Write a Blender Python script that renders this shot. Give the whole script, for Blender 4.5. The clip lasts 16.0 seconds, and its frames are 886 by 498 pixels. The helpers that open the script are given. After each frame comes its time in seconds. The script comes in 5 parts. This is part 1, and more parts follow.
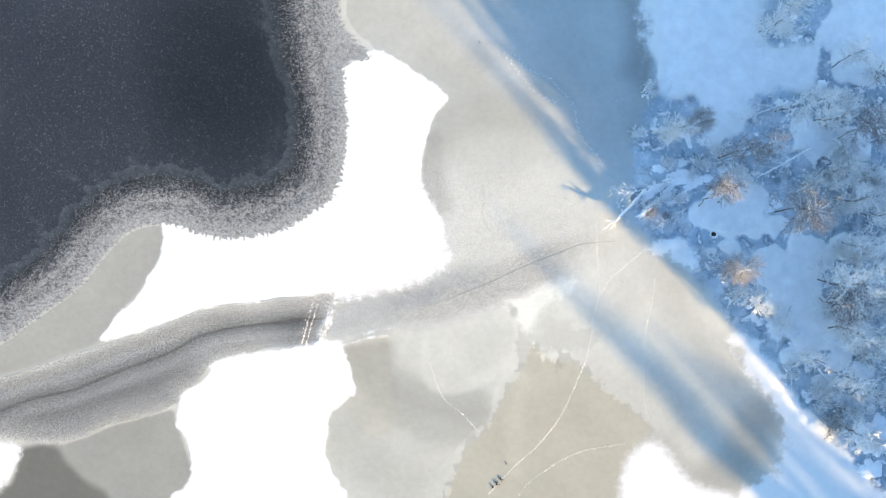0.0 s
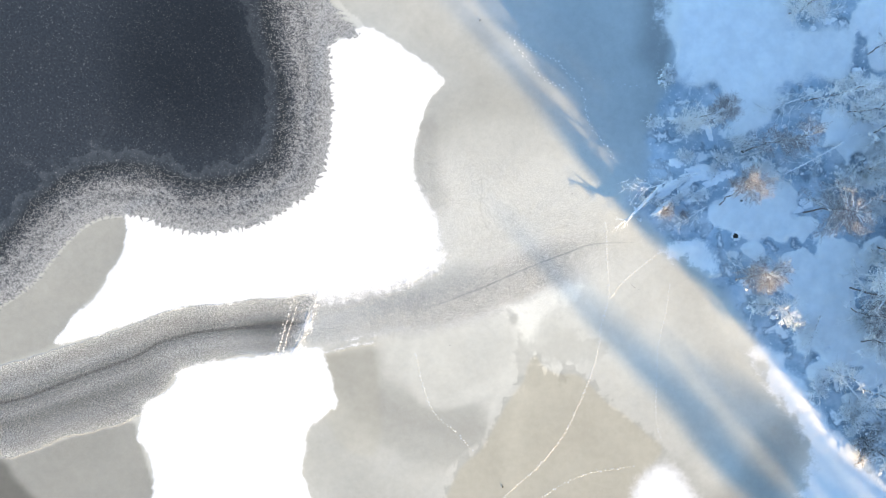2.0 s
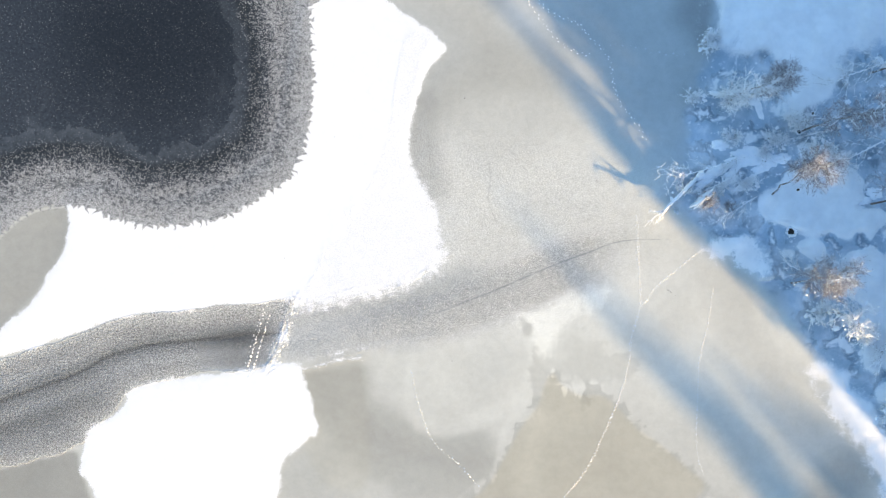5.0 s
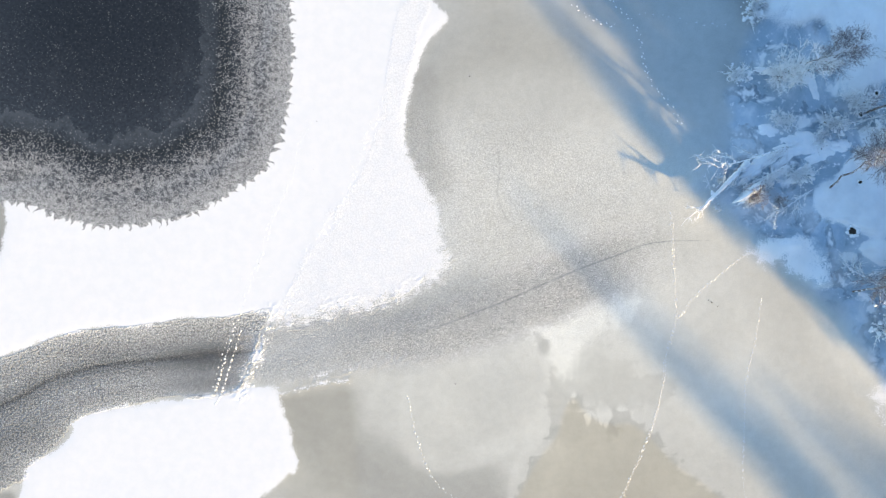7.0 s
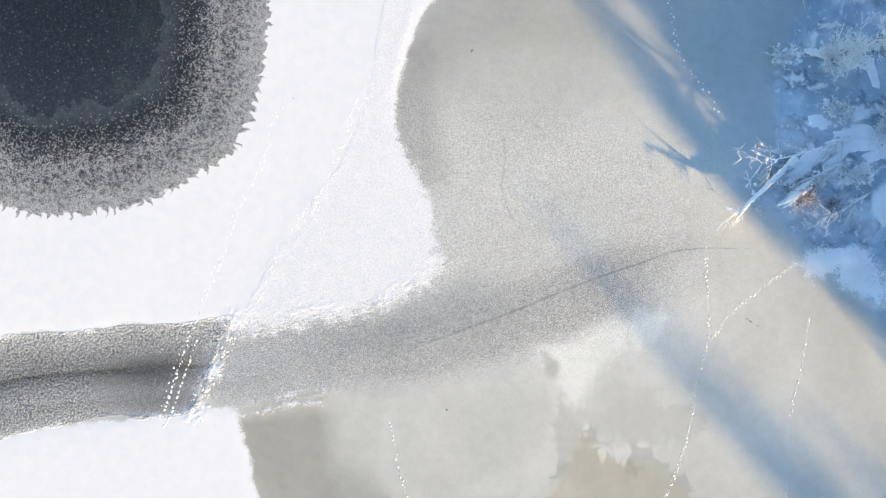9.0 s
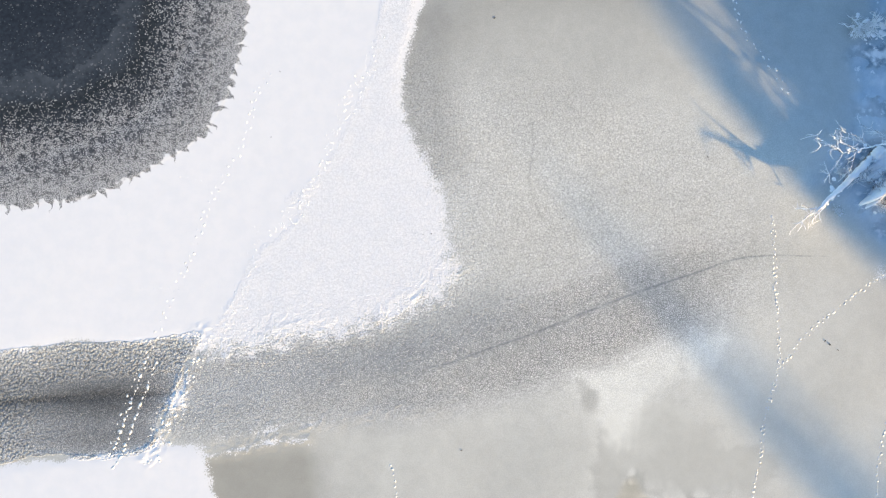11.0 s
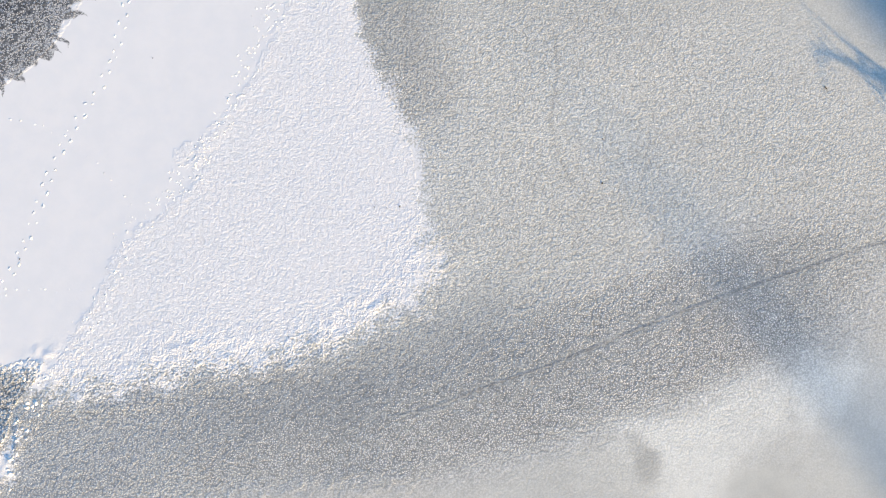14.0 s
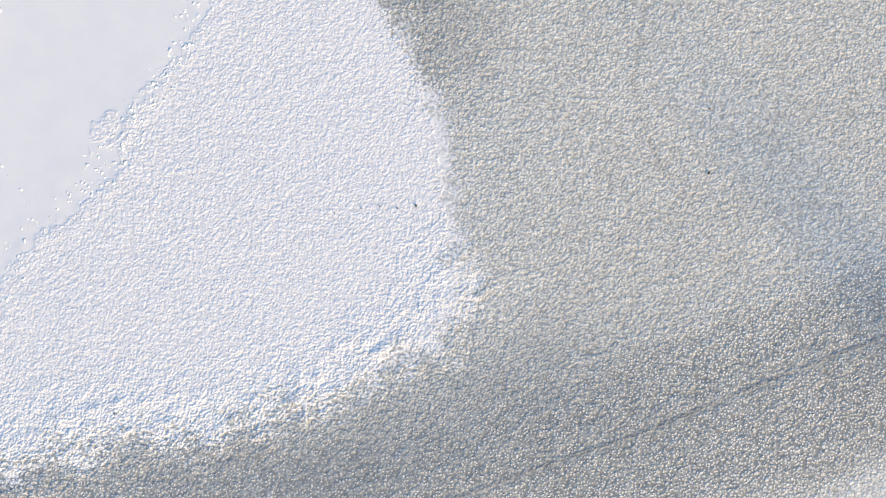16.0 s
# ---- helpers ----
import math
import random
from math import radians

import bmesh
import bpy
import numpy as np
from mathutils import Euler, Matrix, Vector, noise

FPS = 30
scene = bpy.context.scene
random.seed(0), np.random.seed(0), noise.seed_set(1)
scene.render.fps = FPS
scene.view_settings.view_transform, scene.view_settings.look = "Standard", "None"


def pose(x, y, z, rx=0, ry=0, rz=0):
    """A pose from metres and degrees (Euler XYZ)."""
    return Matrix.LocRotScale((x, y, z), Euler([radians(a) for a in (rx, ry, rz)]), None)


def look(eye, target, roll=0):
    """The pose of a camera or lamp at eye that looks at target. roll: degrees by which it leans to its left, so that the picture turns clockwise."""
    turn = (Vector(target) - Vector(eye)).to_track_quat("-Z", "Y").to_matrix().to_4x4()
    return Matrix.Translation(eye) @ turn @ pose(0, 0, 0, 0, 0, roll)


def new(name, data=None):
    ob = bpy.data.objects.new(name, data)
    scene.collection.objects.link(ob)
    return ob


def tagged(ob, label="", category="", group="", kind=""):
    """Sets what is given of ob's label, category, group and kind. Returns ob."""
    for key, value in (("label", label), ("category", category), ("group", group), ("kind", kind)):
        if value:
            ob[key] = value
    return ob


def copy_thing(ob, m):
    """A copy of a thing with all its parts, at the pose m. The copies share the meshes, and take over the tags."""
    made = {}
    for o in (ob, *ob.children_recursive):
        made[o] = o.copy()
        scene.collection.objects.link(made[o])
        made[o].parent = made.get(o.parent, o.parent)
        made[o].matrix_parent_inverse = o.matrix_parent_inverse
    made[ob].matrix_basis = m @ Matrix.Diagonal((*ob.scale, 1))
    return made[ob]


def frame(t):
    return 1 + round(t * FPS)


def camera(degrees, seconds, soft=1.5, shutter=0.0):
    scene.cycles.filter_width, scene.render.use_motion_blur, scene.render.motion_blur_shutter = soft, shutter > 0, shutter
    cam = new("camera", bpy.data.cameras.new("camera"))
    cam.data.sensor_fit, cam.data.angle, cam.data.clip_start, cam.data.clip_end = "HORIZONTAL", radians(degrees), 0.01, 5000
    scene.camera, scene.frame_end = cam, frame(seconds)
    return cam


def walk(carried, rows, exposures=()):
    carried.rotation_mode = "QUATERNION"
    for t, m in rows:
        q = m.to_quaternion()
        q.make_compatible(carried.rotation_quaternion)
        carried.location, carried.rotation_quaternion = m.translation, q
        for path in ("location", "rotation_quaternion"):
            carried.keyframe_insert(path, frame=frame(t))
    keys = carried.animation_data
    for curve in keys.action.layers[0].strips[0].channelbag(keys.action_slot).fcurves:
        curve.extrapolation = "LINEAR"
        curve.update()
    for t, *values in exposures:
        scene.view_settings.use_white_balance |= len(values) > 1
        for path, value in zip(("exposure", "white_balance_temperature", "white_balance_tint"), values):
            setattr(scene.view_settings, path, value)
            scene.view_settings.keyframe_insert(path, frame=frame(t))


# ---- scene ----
cam = camera(65.0, 16.0, soft=1.3)
ROWS = [
    (0.0, 0.47, 3.34, 113.46, -1.40, 0.05, 0.55),
    (0.5, 0.58, 3.03, 110.52, -1.37, 0.13, 0.61),
    (1.0, 0.76, 2.78, 107.71, -1.28, 0.10, 0.88),
    (1.5, 1.00, 2.55, 105.11, -1.15, 0.01, 1.16),
    (2.0, 1.21, 2.28, 102.57, -1.03, -0.08, 1.41),
    (2.5, 1.37, 1.94, 100.08, -0.96, -0.14, 1.54),
    (3.0, 1.44, 1.57, 97.52, -0.92, -0.18, 1.54),
    (3.5, 1.45, 1.22, 94.87, -0.83, -0.20, 1.56),
    (4.0, 1.40, 0.88, 92.21, -0.75, -0.18, 1.56),
    (4.5, 1.32, 0.64, 89.45, -0.55, -0.16, 1.56),
    (5.0, 1.17, 0.48, 86.55, -0.25, -0.07, 1.54),
    (7.5, 1.02, -0.61, 70.91, 0.84, -0.10, 1.42),
    (8.0, 1.29, -0.95, 68.22, 1.19, -0.10, 1.94),
    (8.5, 1.59, -1.23, 65.58, 1.64, -0.11, 2.44),
    (9.0, 1.80, -1.58, 62.99, 2.02, -0.02, 2.90),
    (11.5, 0.14, -2.88, 48.87, 4.28, -0.58, 3.39),
    (12.0, 0.39, -2.85, 45.57, 4.31, -0.54, 3.28),
    (12.5, 0.80, -2.83, 42.34, 4.29, -0.58, 3.23),
    (13.0, 1.13, -2.75, 39.32, 4.25, -0.59, 3.19),
    (13.5, 1.41, -2.60, 36.29, 4.21, -0.63, 3.22),
    (14.0, 1.63, -2.34, 33.47, 4.09, -0.57, 3.25),
    (14.5, 1.72, -1.96, 30.80, 3.83, -0.40, 3.30),
    (15.0, 1.67, -1.49, 28.12, 3.46, -0.31, 3.46),
    (15.5, 1.33, -1.04, 25.56, 3.06, -0.21, 3.51),
    (16.0, 0.68, -0.50, 23.27, 2.74, 0.01, 3.51),
]
EXPOSURES = [(0.0, 1.82, 6750, 10), (5.0, 1.70, 6750, 10), (9.0, 1.50, 6700, 11), (12.5, 1.38, 6650, 12), (16.0, 1.23, 6550, 13)]
SKY_STRENGTH, SUN_STRENGTH, SUN_COLOR = 0.160, 5.6, (1.0, 0.72, 0.36)
walk(cam, [(t, pose(x, y, z, rx, ry, rz)) for t, x, y, z, rx, ry, rz in ROWS], EXPOSURES)

# ---- light: low winter sun from the south-east, clear sky ----
SUN_ELEVATION = 9.0
SUN_FROM = Vector((0.70, -0.714, 0)).normalized()      # towards the sun, on the ground
SUN_SIDE = Vector((0.714, 0.70, 0)).normalized()       # across the light
world = bpy.data.worlds.new("winter_sky")
scene.world = world
world.use_nodes = True
wt = world.node_tree
sky = wt.nodes.new("ShaderNodeTexSky")
sky.sky_type, sky.sun_disc = "NISHITA", False
sky.sun_elevation = radians(SUN_ELEVATION)
sky.sun_rotation = math.atan2(SUN_FROM.x, SUN_FROM.y)
sky.air_density, sky.dust_density, sky.ozone_density = 1.0, 0.3, 2.6
wt.links.new(sky.outputs[0], wt.nodes["Background"].inputs[0])
wt.nodes["Background"].inputs[1].default_value = SKY_STRENGTH
sun_data = bpy.data.lights.new("sun", "SUN")
sun_data.energy, sun_data.angle, sun_data.color = SUN_STRENGTH, radians(1.0), SUN_COLOR
sun = new("sun", sun_data)
to_sun = SUN_FROM * math.cos(radians(SUN_ELEVATION)) + Vector((0, 0, math.sin(radians(SUN_ELEVATION))))
sun.matrix_world = look(to_sun * 300, (0, 0, 0))


# ---- materials ----
class Nodes:
    """A small builder of node trees."""

    def __init__(self, name):
        self.material = bpy.data.materials.new(name)
        self.material.use_nodes = True
        self.tree = self.material.node_tree
        self.shader = self.tree.nodes["Principled BSDF"]

    def put(self, socket, value):
        if hasattr(value, "is_output"):
            self.tree.links.new(value, socket)
        else:
            socket.default_value = value

    def node(self, kind, settings=(), **inputs):
        n = self.tree.nodes.new(kind)
        for key, value in dict(settings).items():
            setattr(n, key, value)
        for key, value in inputs.items():
            self.put(n.inputs[key.replace("_", " ")], value)
        return n

    def math(self, op, a, b=0.0, c=0.0, clamp=False):
        n = self.tree.nodes.new("ShaderNodeMath")
        n.operation, n.use_clamp = op, clamp
        for i, v in enumerate((a, b, c)):
            self.put(n.inputs[i], v)
        return n.outputs[0]

    def noise(self, where, scale, detail=2.0, rough=0.5, distortion=0.0):
        return self.node("ShaderNodeTexNoise", Vector=where, Scale=scale, Detail=detail, Roughness=rough,
                         Distortion=distortion).outputs[0]

    def cells(self, where, scale, metric="EUCLIDEAN"):
        return self.node("ShaderNodeTexVoronoi", {"distance": metric}, Vector=where, Scale=scale).outputs["Distance"]

    def scattered(self, where, scale):
        """Distance to the nearest of many scattered grains, and a random number for that grain."""
        v = self.node("ShaderNodeTexVoronoi", {"voronoi_dimensions": "2D"}, Vector=where, Scale=scale)
        return v.outputs["Distance"], self.node("ShaderNodeSeparateColor", Color=v.outputs["Color"]).outputs[0]

    def stirred(self, where, scale, by):
        """A position shaken by noise, so that grains lose their regular shapes."""
        shake = self.node("ShaderNodeTexNoise", Vector=where, Scale=scale, Detail=2.0).outputs["Color"]
        off = self.node("ShaderNodeVectorMath", {"operation": "MULTIPLY_ADD"})
        self.put(off.inputs[0], shake)
        self.put(off.inputs[1], (by, by, 0.0))
        self.put(off.inputs[2], where)
        return off.outputs[0]

    def span(self, value, a, b, lo=0.0, hi=1.0, smooth=True):
        n = self.node("ShaderNodeMapRange", {"interpolation_type": "SMOOTHSTEP" if smooth else "LINEAR"})
        for i, v in enumerate((value, a, b, lo, hi)):
            self.put(n.inputs[i], v)
        return n.outputs[0]

    def mix(self, factor, a, b, how="MIX"):
        n = self.tree.nodes.new("ShaderNodeMix")
        n.data_type, n.blend_type = "RGBA", how
        self.put(n.inputs[0], factor)
        for i, v in ((6, a), (7, b)):
            self.put(n.inputs[i], v if hasattr(v, "is_output") else (*v, 1.0))
        return n.outputs[2]

    def grey(self, value):
        n = self.tree.nodes.new("ShaderNodeCombineColor")
        for i in range(3):
            self.put(n.inputs[i], value)
        return n.outputs[0]

    def ramp(self, value, stops):
        n = self.tree.nodes.new("ShaderNodeValToRGB")
        e = n.color_ramp.elements
        while len(e) < len(stops):
            e.new(0.5)
        for k, (at, c) in zip(e, stops):
            k.position, k.color = at, (*c, 1.0) if isinstance(c, tuple) else (c, c, c, 1.0)
        self.put(n.inputs[0], value)
        return n.outputs[0]

    def attr(self, name):
        return self.node("ShaderNodeAttribute", {"attribute_name": name}).outputs["Fac"]

    def position(self):
        return self.node("ShaderNodeNewGeometry").outputs["Position"]

    def bump(self, height, distance=1.0, strength=1.0):
        n = self.node("ShaderNodeBump", Height=height, Distance=distance, Strength=strength)
        self.put(self.shader.inputs["Normal"], n.outputs[0])

    def done(self, colour, roughness=0.8, specular=0.3):
        self.put(self.shader.inputs["Base Color"], colour)
        self.put(self.shader.inputs["Roughness"], roughness)
        self.put(self.shader.inputs["Specular IOR Level"], specular)
        return self.material


def make_frozen_surface():
    """Lake ice: slush ice, frost, drifted snow and black ice, told apart by what the mesh carries at each point."""
    n = Nodes("frozen_surface")
    p = n.position()
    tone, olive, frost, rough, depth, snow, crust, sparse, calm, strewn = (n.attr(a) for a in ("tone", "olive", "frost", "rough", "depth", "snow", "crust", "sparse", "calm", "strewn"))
    big, mid = n.noise(p, 0.12, 3), n.noise(p, 0.9, 4, 0.6)
    q = n.stirred(p, 9.0, 0.10)
    crystals = n.noise(p, 8.5, 1.5, 0.5, 0.3)
    far_grain, _ = n.scattered(q, 4.4)
    near_grain, chance = n.scattered(q, 10.0)
    pebble, cobble = n.span(near_grain, 0.62, 0.08), n.span(far_grain, 0.62, 0.08)
    grit = n.math("ADD", n.math("MULTIPLY", n.noise(p, 2.6, 2, 0.5), 0.6), n.math("MULTIPLY", n.noise(p, 1.1, 3, 0.6), 0.4))
    # slush ice under rime crystals
    shade = n.math("MULTIPLY", tone, n.math("ADD", n.span(big, 0.25, 0.75, 0.95, 1.05), n.span(mid, 0.2, 0.8, -0.05, 0.05)))
    shade = n.math("MULTIPLY", shade, n.math("ADD", 1.0, n.math("MULTIPLY", frost, n.span(grit, 0.35, 0.65, -0.16, 0.16, False))))
    coarse_k = n.span(rough, 0.88, 1.12)
    # pale rime grains over greyer gaps; the tone also carries shading of the relief
    speckle = n.math("ADD", n.math("MULTIPLY", n.math("SUBTRACT", pebble, 0.5), n.span(rough, 0.10, 0.55, 0.05, 0.36)),
                     n.math("MULTIPLY", n.math("SUBTRACT", cobble, 0.5), n.math("MULTIPLY", coarse_k, 0.30)))
    speckle = n.math("ADD", speckle, n.math("MULTIPLY", n.math("SUBTRACT", cobble, 0.5), n.span(rough, 0.25, 0.6, 0.0, 0.2)))
    block, _ = n.scattered(q, 2.7)
    speckle = n.math("ADD", speckle, n.math("MULTIPLY", n.math("SUBTRACT", n.span(block, 0.6, 0.1), 0.45), n.math("MULTIPLY", coarse_k, 0.17)))
    mottle = n.math("MULTIPLY", n.math("SUBTRACT", n.noise(p, 4.6, 1, 0.5), 0.5), n.math("MULTIPLY", coarse_k, 0.55))
    shade = n.math("MULTIPLY", shade, n.math("ADD", 1.0, n.math("ADD", speckle, mottle)))
    ice = n.mix(1.0, n.grey(n.math("MULTIPLY", shade, n.math("SUBTRACT", 1.0, n.math("MULTIPLY", frost, 0.22)))),
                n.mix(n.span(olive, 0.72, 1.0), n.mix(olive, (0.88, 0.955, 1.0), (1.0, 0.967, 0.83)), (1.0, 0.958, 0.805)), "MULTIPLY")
    low = n.math("ADD", n.math("MULTIPLY", sparse, 0.15), 0.46)
    rime = n.span(n.math("SUBTRACT", crystals, low), 0.0, 0.10)
    laned = n.span(frost, 0.45, 0.70)
    rime_colour = n.mix(laned, n.mix(1.0, n.grey(n.math("ADD", shade, n.math("ADD", n.math("MULTIPLY", frost, 0.11), 0.09))), (1.0, 0.995, 0.98), "MULTIPLY"),
                        n.grey(n.math("ADD", n.math("MULTIPLY", shade, 0.9), 0.26)))
    keep = n.math("SUBTRACT", n.span(n.noise(p, 2.2, 3, 0.6), 0.3, 0.7, 0.32, 0.18), n.math("MULTIPLY", sparse, 0.06))
    here = n.span(n.math("SUBTRACT", chance, n.math("SUBTRACT", 1.0, n.math("MULTIPLY", sparse, 0.72))), 0.06, -0.06)
    dots = n.math("MULTIPLY", n.span(n.math("SUBTRACT", near_grain, keep), 0.08, -0.06), n.math("MULTIPLY", here, n.span(n.attr("seam"), 0.08, 0.2)))
    rime = n.math("ADD", n.math("MULTIPLY", rime, n.math("SUBTRACT", 1.0, laned)), n.math("MULTIPLY", dots, laned))
    ice = n.mix(n.math("MULTIPLY", rime, n.math("MULTIPLY", frost, 1.1, clamp=True)), ice, rime_colour)
    # black ice and its frosted rim
    saw = n.math("FRACT", n.math("ADD", n.math("MULTIPLY", n.attr("arc"), 1.0), n.math("MULTIPLY", n.noise(p, 0.7, 2), 3.0)))
    spike = n.math("POWER", n.math("MULTIPLY", n.math("ABSOLUTE", n.math("SUBTRACT", saw, 0.5)), 2.0), 1.8)
    teeth = n.math("MULTIPLY", n.math("SUBTRACT", spike, 0.3), n.span(n.noise(p, 0.5, 2), 0.35, 0.65, 0.35, 0.9))
    wander = n.math("MULTIPLY", n.math("SUBTRACT", n.noise(p, 0.45, 4, 0.65), 0.5), 2.2)
    edge = n.math("ADD", n.math("ADD", depth, teeth), n.math("MULTIPLY", n.math("SUBTRACT", n.noise(p, 0.9, 3, 0.6), 0.5), 0.9))
    inner = n.math("ADD", depth, wander)
    along = n.math("DIVIDE", inner, 20.0, clamp=True)
    bed = n.ramp(along, RIM_BED)
    cover = n.math("MULTIPLY", n.node("ShaderNodeSeparateColor", Color=n.ramp(along, RIM_COVER)).outputs[0], 1.0)
    gust = n.span(n.noise(p, 0.8, 4, 0.65, 0.4), 0.28, 0.72, 0.45, 1.5, False)
    clot = n.span(n.noise(p, 2.3, 2, 0.6), 0.36, 0.64, 0.4, 1.6, False)
    cover = n.math("MULTIPLY", cover, n.math("MULTIPLY", gust, clot))
    grain_a, chance_a = n.scattered(q, 11.5)
    grain_b, chance_b = n.scattered(n.stirred(p, 4.0, 0.20), 3.8)
    specks = n.math("MULTIPLY", n.span(grain_a, 0.52, 0.26), n.span(n.math("SUBTRACT", chance_a, cover), 0.04, -0.04))
    flakes = n.math("MULTIPLY", n.span(grain_b, 0.46, 0.30), n.span(n.math("SUBTRACT", chance_b, n.math("MULTIPLY", cover, 0.45)), 0.04, -0.04))
    specks = n.math("MAXIMUM", specks, n.math("MULTIPLY", flakes, 0.34))
    bed = n.mix(1.0, bed, n.grey(n.span(n.noise(p, 3.2, 3, 0.6), 0.3, 0.7, 0.6, 1.4, False)), "MULTIPLY")
    black = n.mix(n.math("MULTIPLY", specks, 0.73), bed, (0.70, 0.70, 0.69))
    wisp = n.math("MULTIPLY", n.span(n.noise(p, 0.22, 6, 0.6, 1.2), 0.52, 0.80), n.span(inner, 6.5, 8.5))
    wisp = n.math("MULTIPLY", wisp, n.span(inner, 16.0, 9.5, 0.10, 0.7))
    front = n.math("ADD", depth, n.math("MULTIPLY", n.math("SUBTRACT", n.noise(p, 0.30, 6, 0.62, 0.8), 0.5), 6.0))
    haze = n.math("MULTIPLY", n.span(front, 7.2, 9.3, 0.0, 1.0), n.span(front, 9.75, 9.45))
    haze = n.math("MULTIPLY", haze, n.span(n.noise(p, 0.7, 4), 0.3, 0.7, 0.35, 0.8))
    black = n.mix(n.math("MULTIPLY", n.math("MAXIMUM", wisp, haze), 0.36), black, (0.125, 0.14, 0.155))
    black = n.mix(1.0, black, n.grey(n.span(n.math("DIVIDE", tone, 0.5), 0.0, 2.0, 0.0, 2.0, False)), "MULTIPLY")
    streak = n.span(inner, 7.2, 8.4)
    star = n.math("MULTIPLY", n.span(n.cells(p, 1.6), 0.14, 0.06), n.span(n.noise(p, 0.5, 3), 0.38, 0.62), clamp=True)
    star_fine = n.math("MULTIPLY", n.span(n.cells(p, 3.4), 0.22, 0.10), n.span(n.noise(p, 0.8, 2), 0.30, 0.60), clamp=True)
    star = n.math("MAXIMUM", n.math("MULTIPLY", star, 0.12), n.math("MULTIPLY", star_fine, 0.22))
    black = n.mix(n.math("MULTIPLY", star, streak), black, (0.34, 0.35, 0.36))
    is_black = n.span(edge, -0.12, 0.12)
    # snow
    ragged = n.math("ADD", n.math("MULTIPLY", n.math("SUBTRACT", n.noise(p, 0.8, 5, 0.65), 0.5), 2.4),
                    n.math("MULTIPLY", n.math("SUBTRACT", crystals, 0.5), 2.2))
    ragged = n.math("MULTIPLY", ragged, n.math("SUBTRACT", 1.0, n.math("MULTIPLY", calm, 0.75)))
    is_snow = n.span(n.math("ADD", snow, ragged), -0.32, 0.32)
    pillows = n.span(n.noise(p, 0.42, 5, 0.55, 0.3), 0.55, 0.66)
    flecks = n.span(n.noise(p, 1.6, 5, 0.7), 0.58, 0.68)
    dusted = n.span(n.noise(p, 0.26, 5, 0.65, 0.4), 0.42, 0.72, 0.0, 0.6)
    scatter = n.math("MULTIPLY", n.math("MAXIMUM", n.math("MAXIMUM", pillows, flecks), dusted), strewn, clamp=True)
    is_snow = n.math("MAXIMUM", is_snow, scatter)
    white = n.mix(n.span(mid, 0.3, 0.7), (0.80, 0.82, 0.85), (0.84, 0.85, 0.87))
    # lake snow dulled and warmed, shore snow left bluer: sun and shade in the colour
    white = n.mix(strewn, n.mix(1.0, white, (0.95, 0.935, 0.91), "MULTIPLY"), white)
    # crust: gaps between grains are darkened in colour, in place of relief shading
    white = n.mix(1.0, white, n.grey(n.math("ADD", 1.0, n.math("MULTIPLY", n.span(crust, -0.1, 0.1), n.math("ADD", n.span(crystals, 0.35, 0.65, -0.04, 0.02), n.math("ADD", n.span(pebble, 0.1, 0.7, -0.05, 0.05), n.span(cobble, 0.1, 0.7, -0.03, 0.04)))))), "MULTIPLY")
    white = n.mix(strewn, white, n.mix(1.0, white, n.grey(n.span(n.noise(p, 0.55, 4, 0.6), 0.3, 0.7, 0.93, 1.02)), "MULTIPLY"))
    hem = n.math("MULTIPLY", n.span(n.noise(p, 0.42, 5, 0.55, 0.3), 0.49, 0.53), n.span(n.noise(p, 0.35, 3), 0.42, 0.56))
    # the blue of the shade is put into the shore ice's own colour
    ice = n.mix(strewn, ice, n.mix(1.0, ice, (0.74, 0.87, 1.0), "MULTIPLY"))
    # hem: dark wet edges, deepened to carry the dark blue shadows as well
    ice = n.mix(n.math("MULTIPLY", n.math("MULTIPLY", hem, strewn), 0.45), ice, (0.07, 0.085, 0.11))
    split = n.math("ADD", n.attr("seam"), n.math("MULTIPLY", n.math("SUBTRACT", n.noise(p, 2.0, 3), 0.5), 0.12))
    split = n.math("MULTIPLY", n.span(split, 0.11, 0.04), n.span(n.noise(p, 0.6, 3), 0.3, 0.6, 0.35, 0.9))
    ice = n.mix(split, ice, n.mix(1.0, ice, (0.58, 0.60, 0.64), "MULTIPLY"))
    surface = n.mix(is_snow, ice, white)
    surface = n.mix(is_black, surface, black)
    # relief
    packed = n.math("MULTIPLY", n.span(n.math("ADD", crust, n.math("MULTIPLY", n.math("SUBTRACT", grit, 0.5), 1.3)), -0.03, 0.05), is_snow)
    uneven = n.math("ADD", rough, n.math("MULTIPLY", packed, 0.42))
    lumps = n.math("MULTIPLY", n.math("ADD", n.math("MULTIPLY", pebble, 0.30), n.math("MULTIPLY", crystals, 0.45)), n.math("MULTIPLY", uneven, 0.030))
    coarse = n.math("MULTIPLY", n.math("SUBTRACT", grit, 0.5), n.math("MULTIPLY", n.math("MULTIPLY", uneven, uneven), 0.045))
    heaped = n.math("MULTIPLY", n.math("ADD", n.math("MULTIPLY", cobble, 0.020), n.math("MULTIPLY", n.noise(p, 4.6, 1, 0.5), 0.038)), coarse_k)
    flat = n.math("ADD", n.math("MULTIPLY", n.noise(p, 1.3, 4, 0.6), 0.006), n.math("MULTIPLY", n.math("MULTIPLY", cobble, uneven), 0.007))
    beads = n.math("MULTIPLY", n.math("MULTIPLY", dots, laned), 0.012)
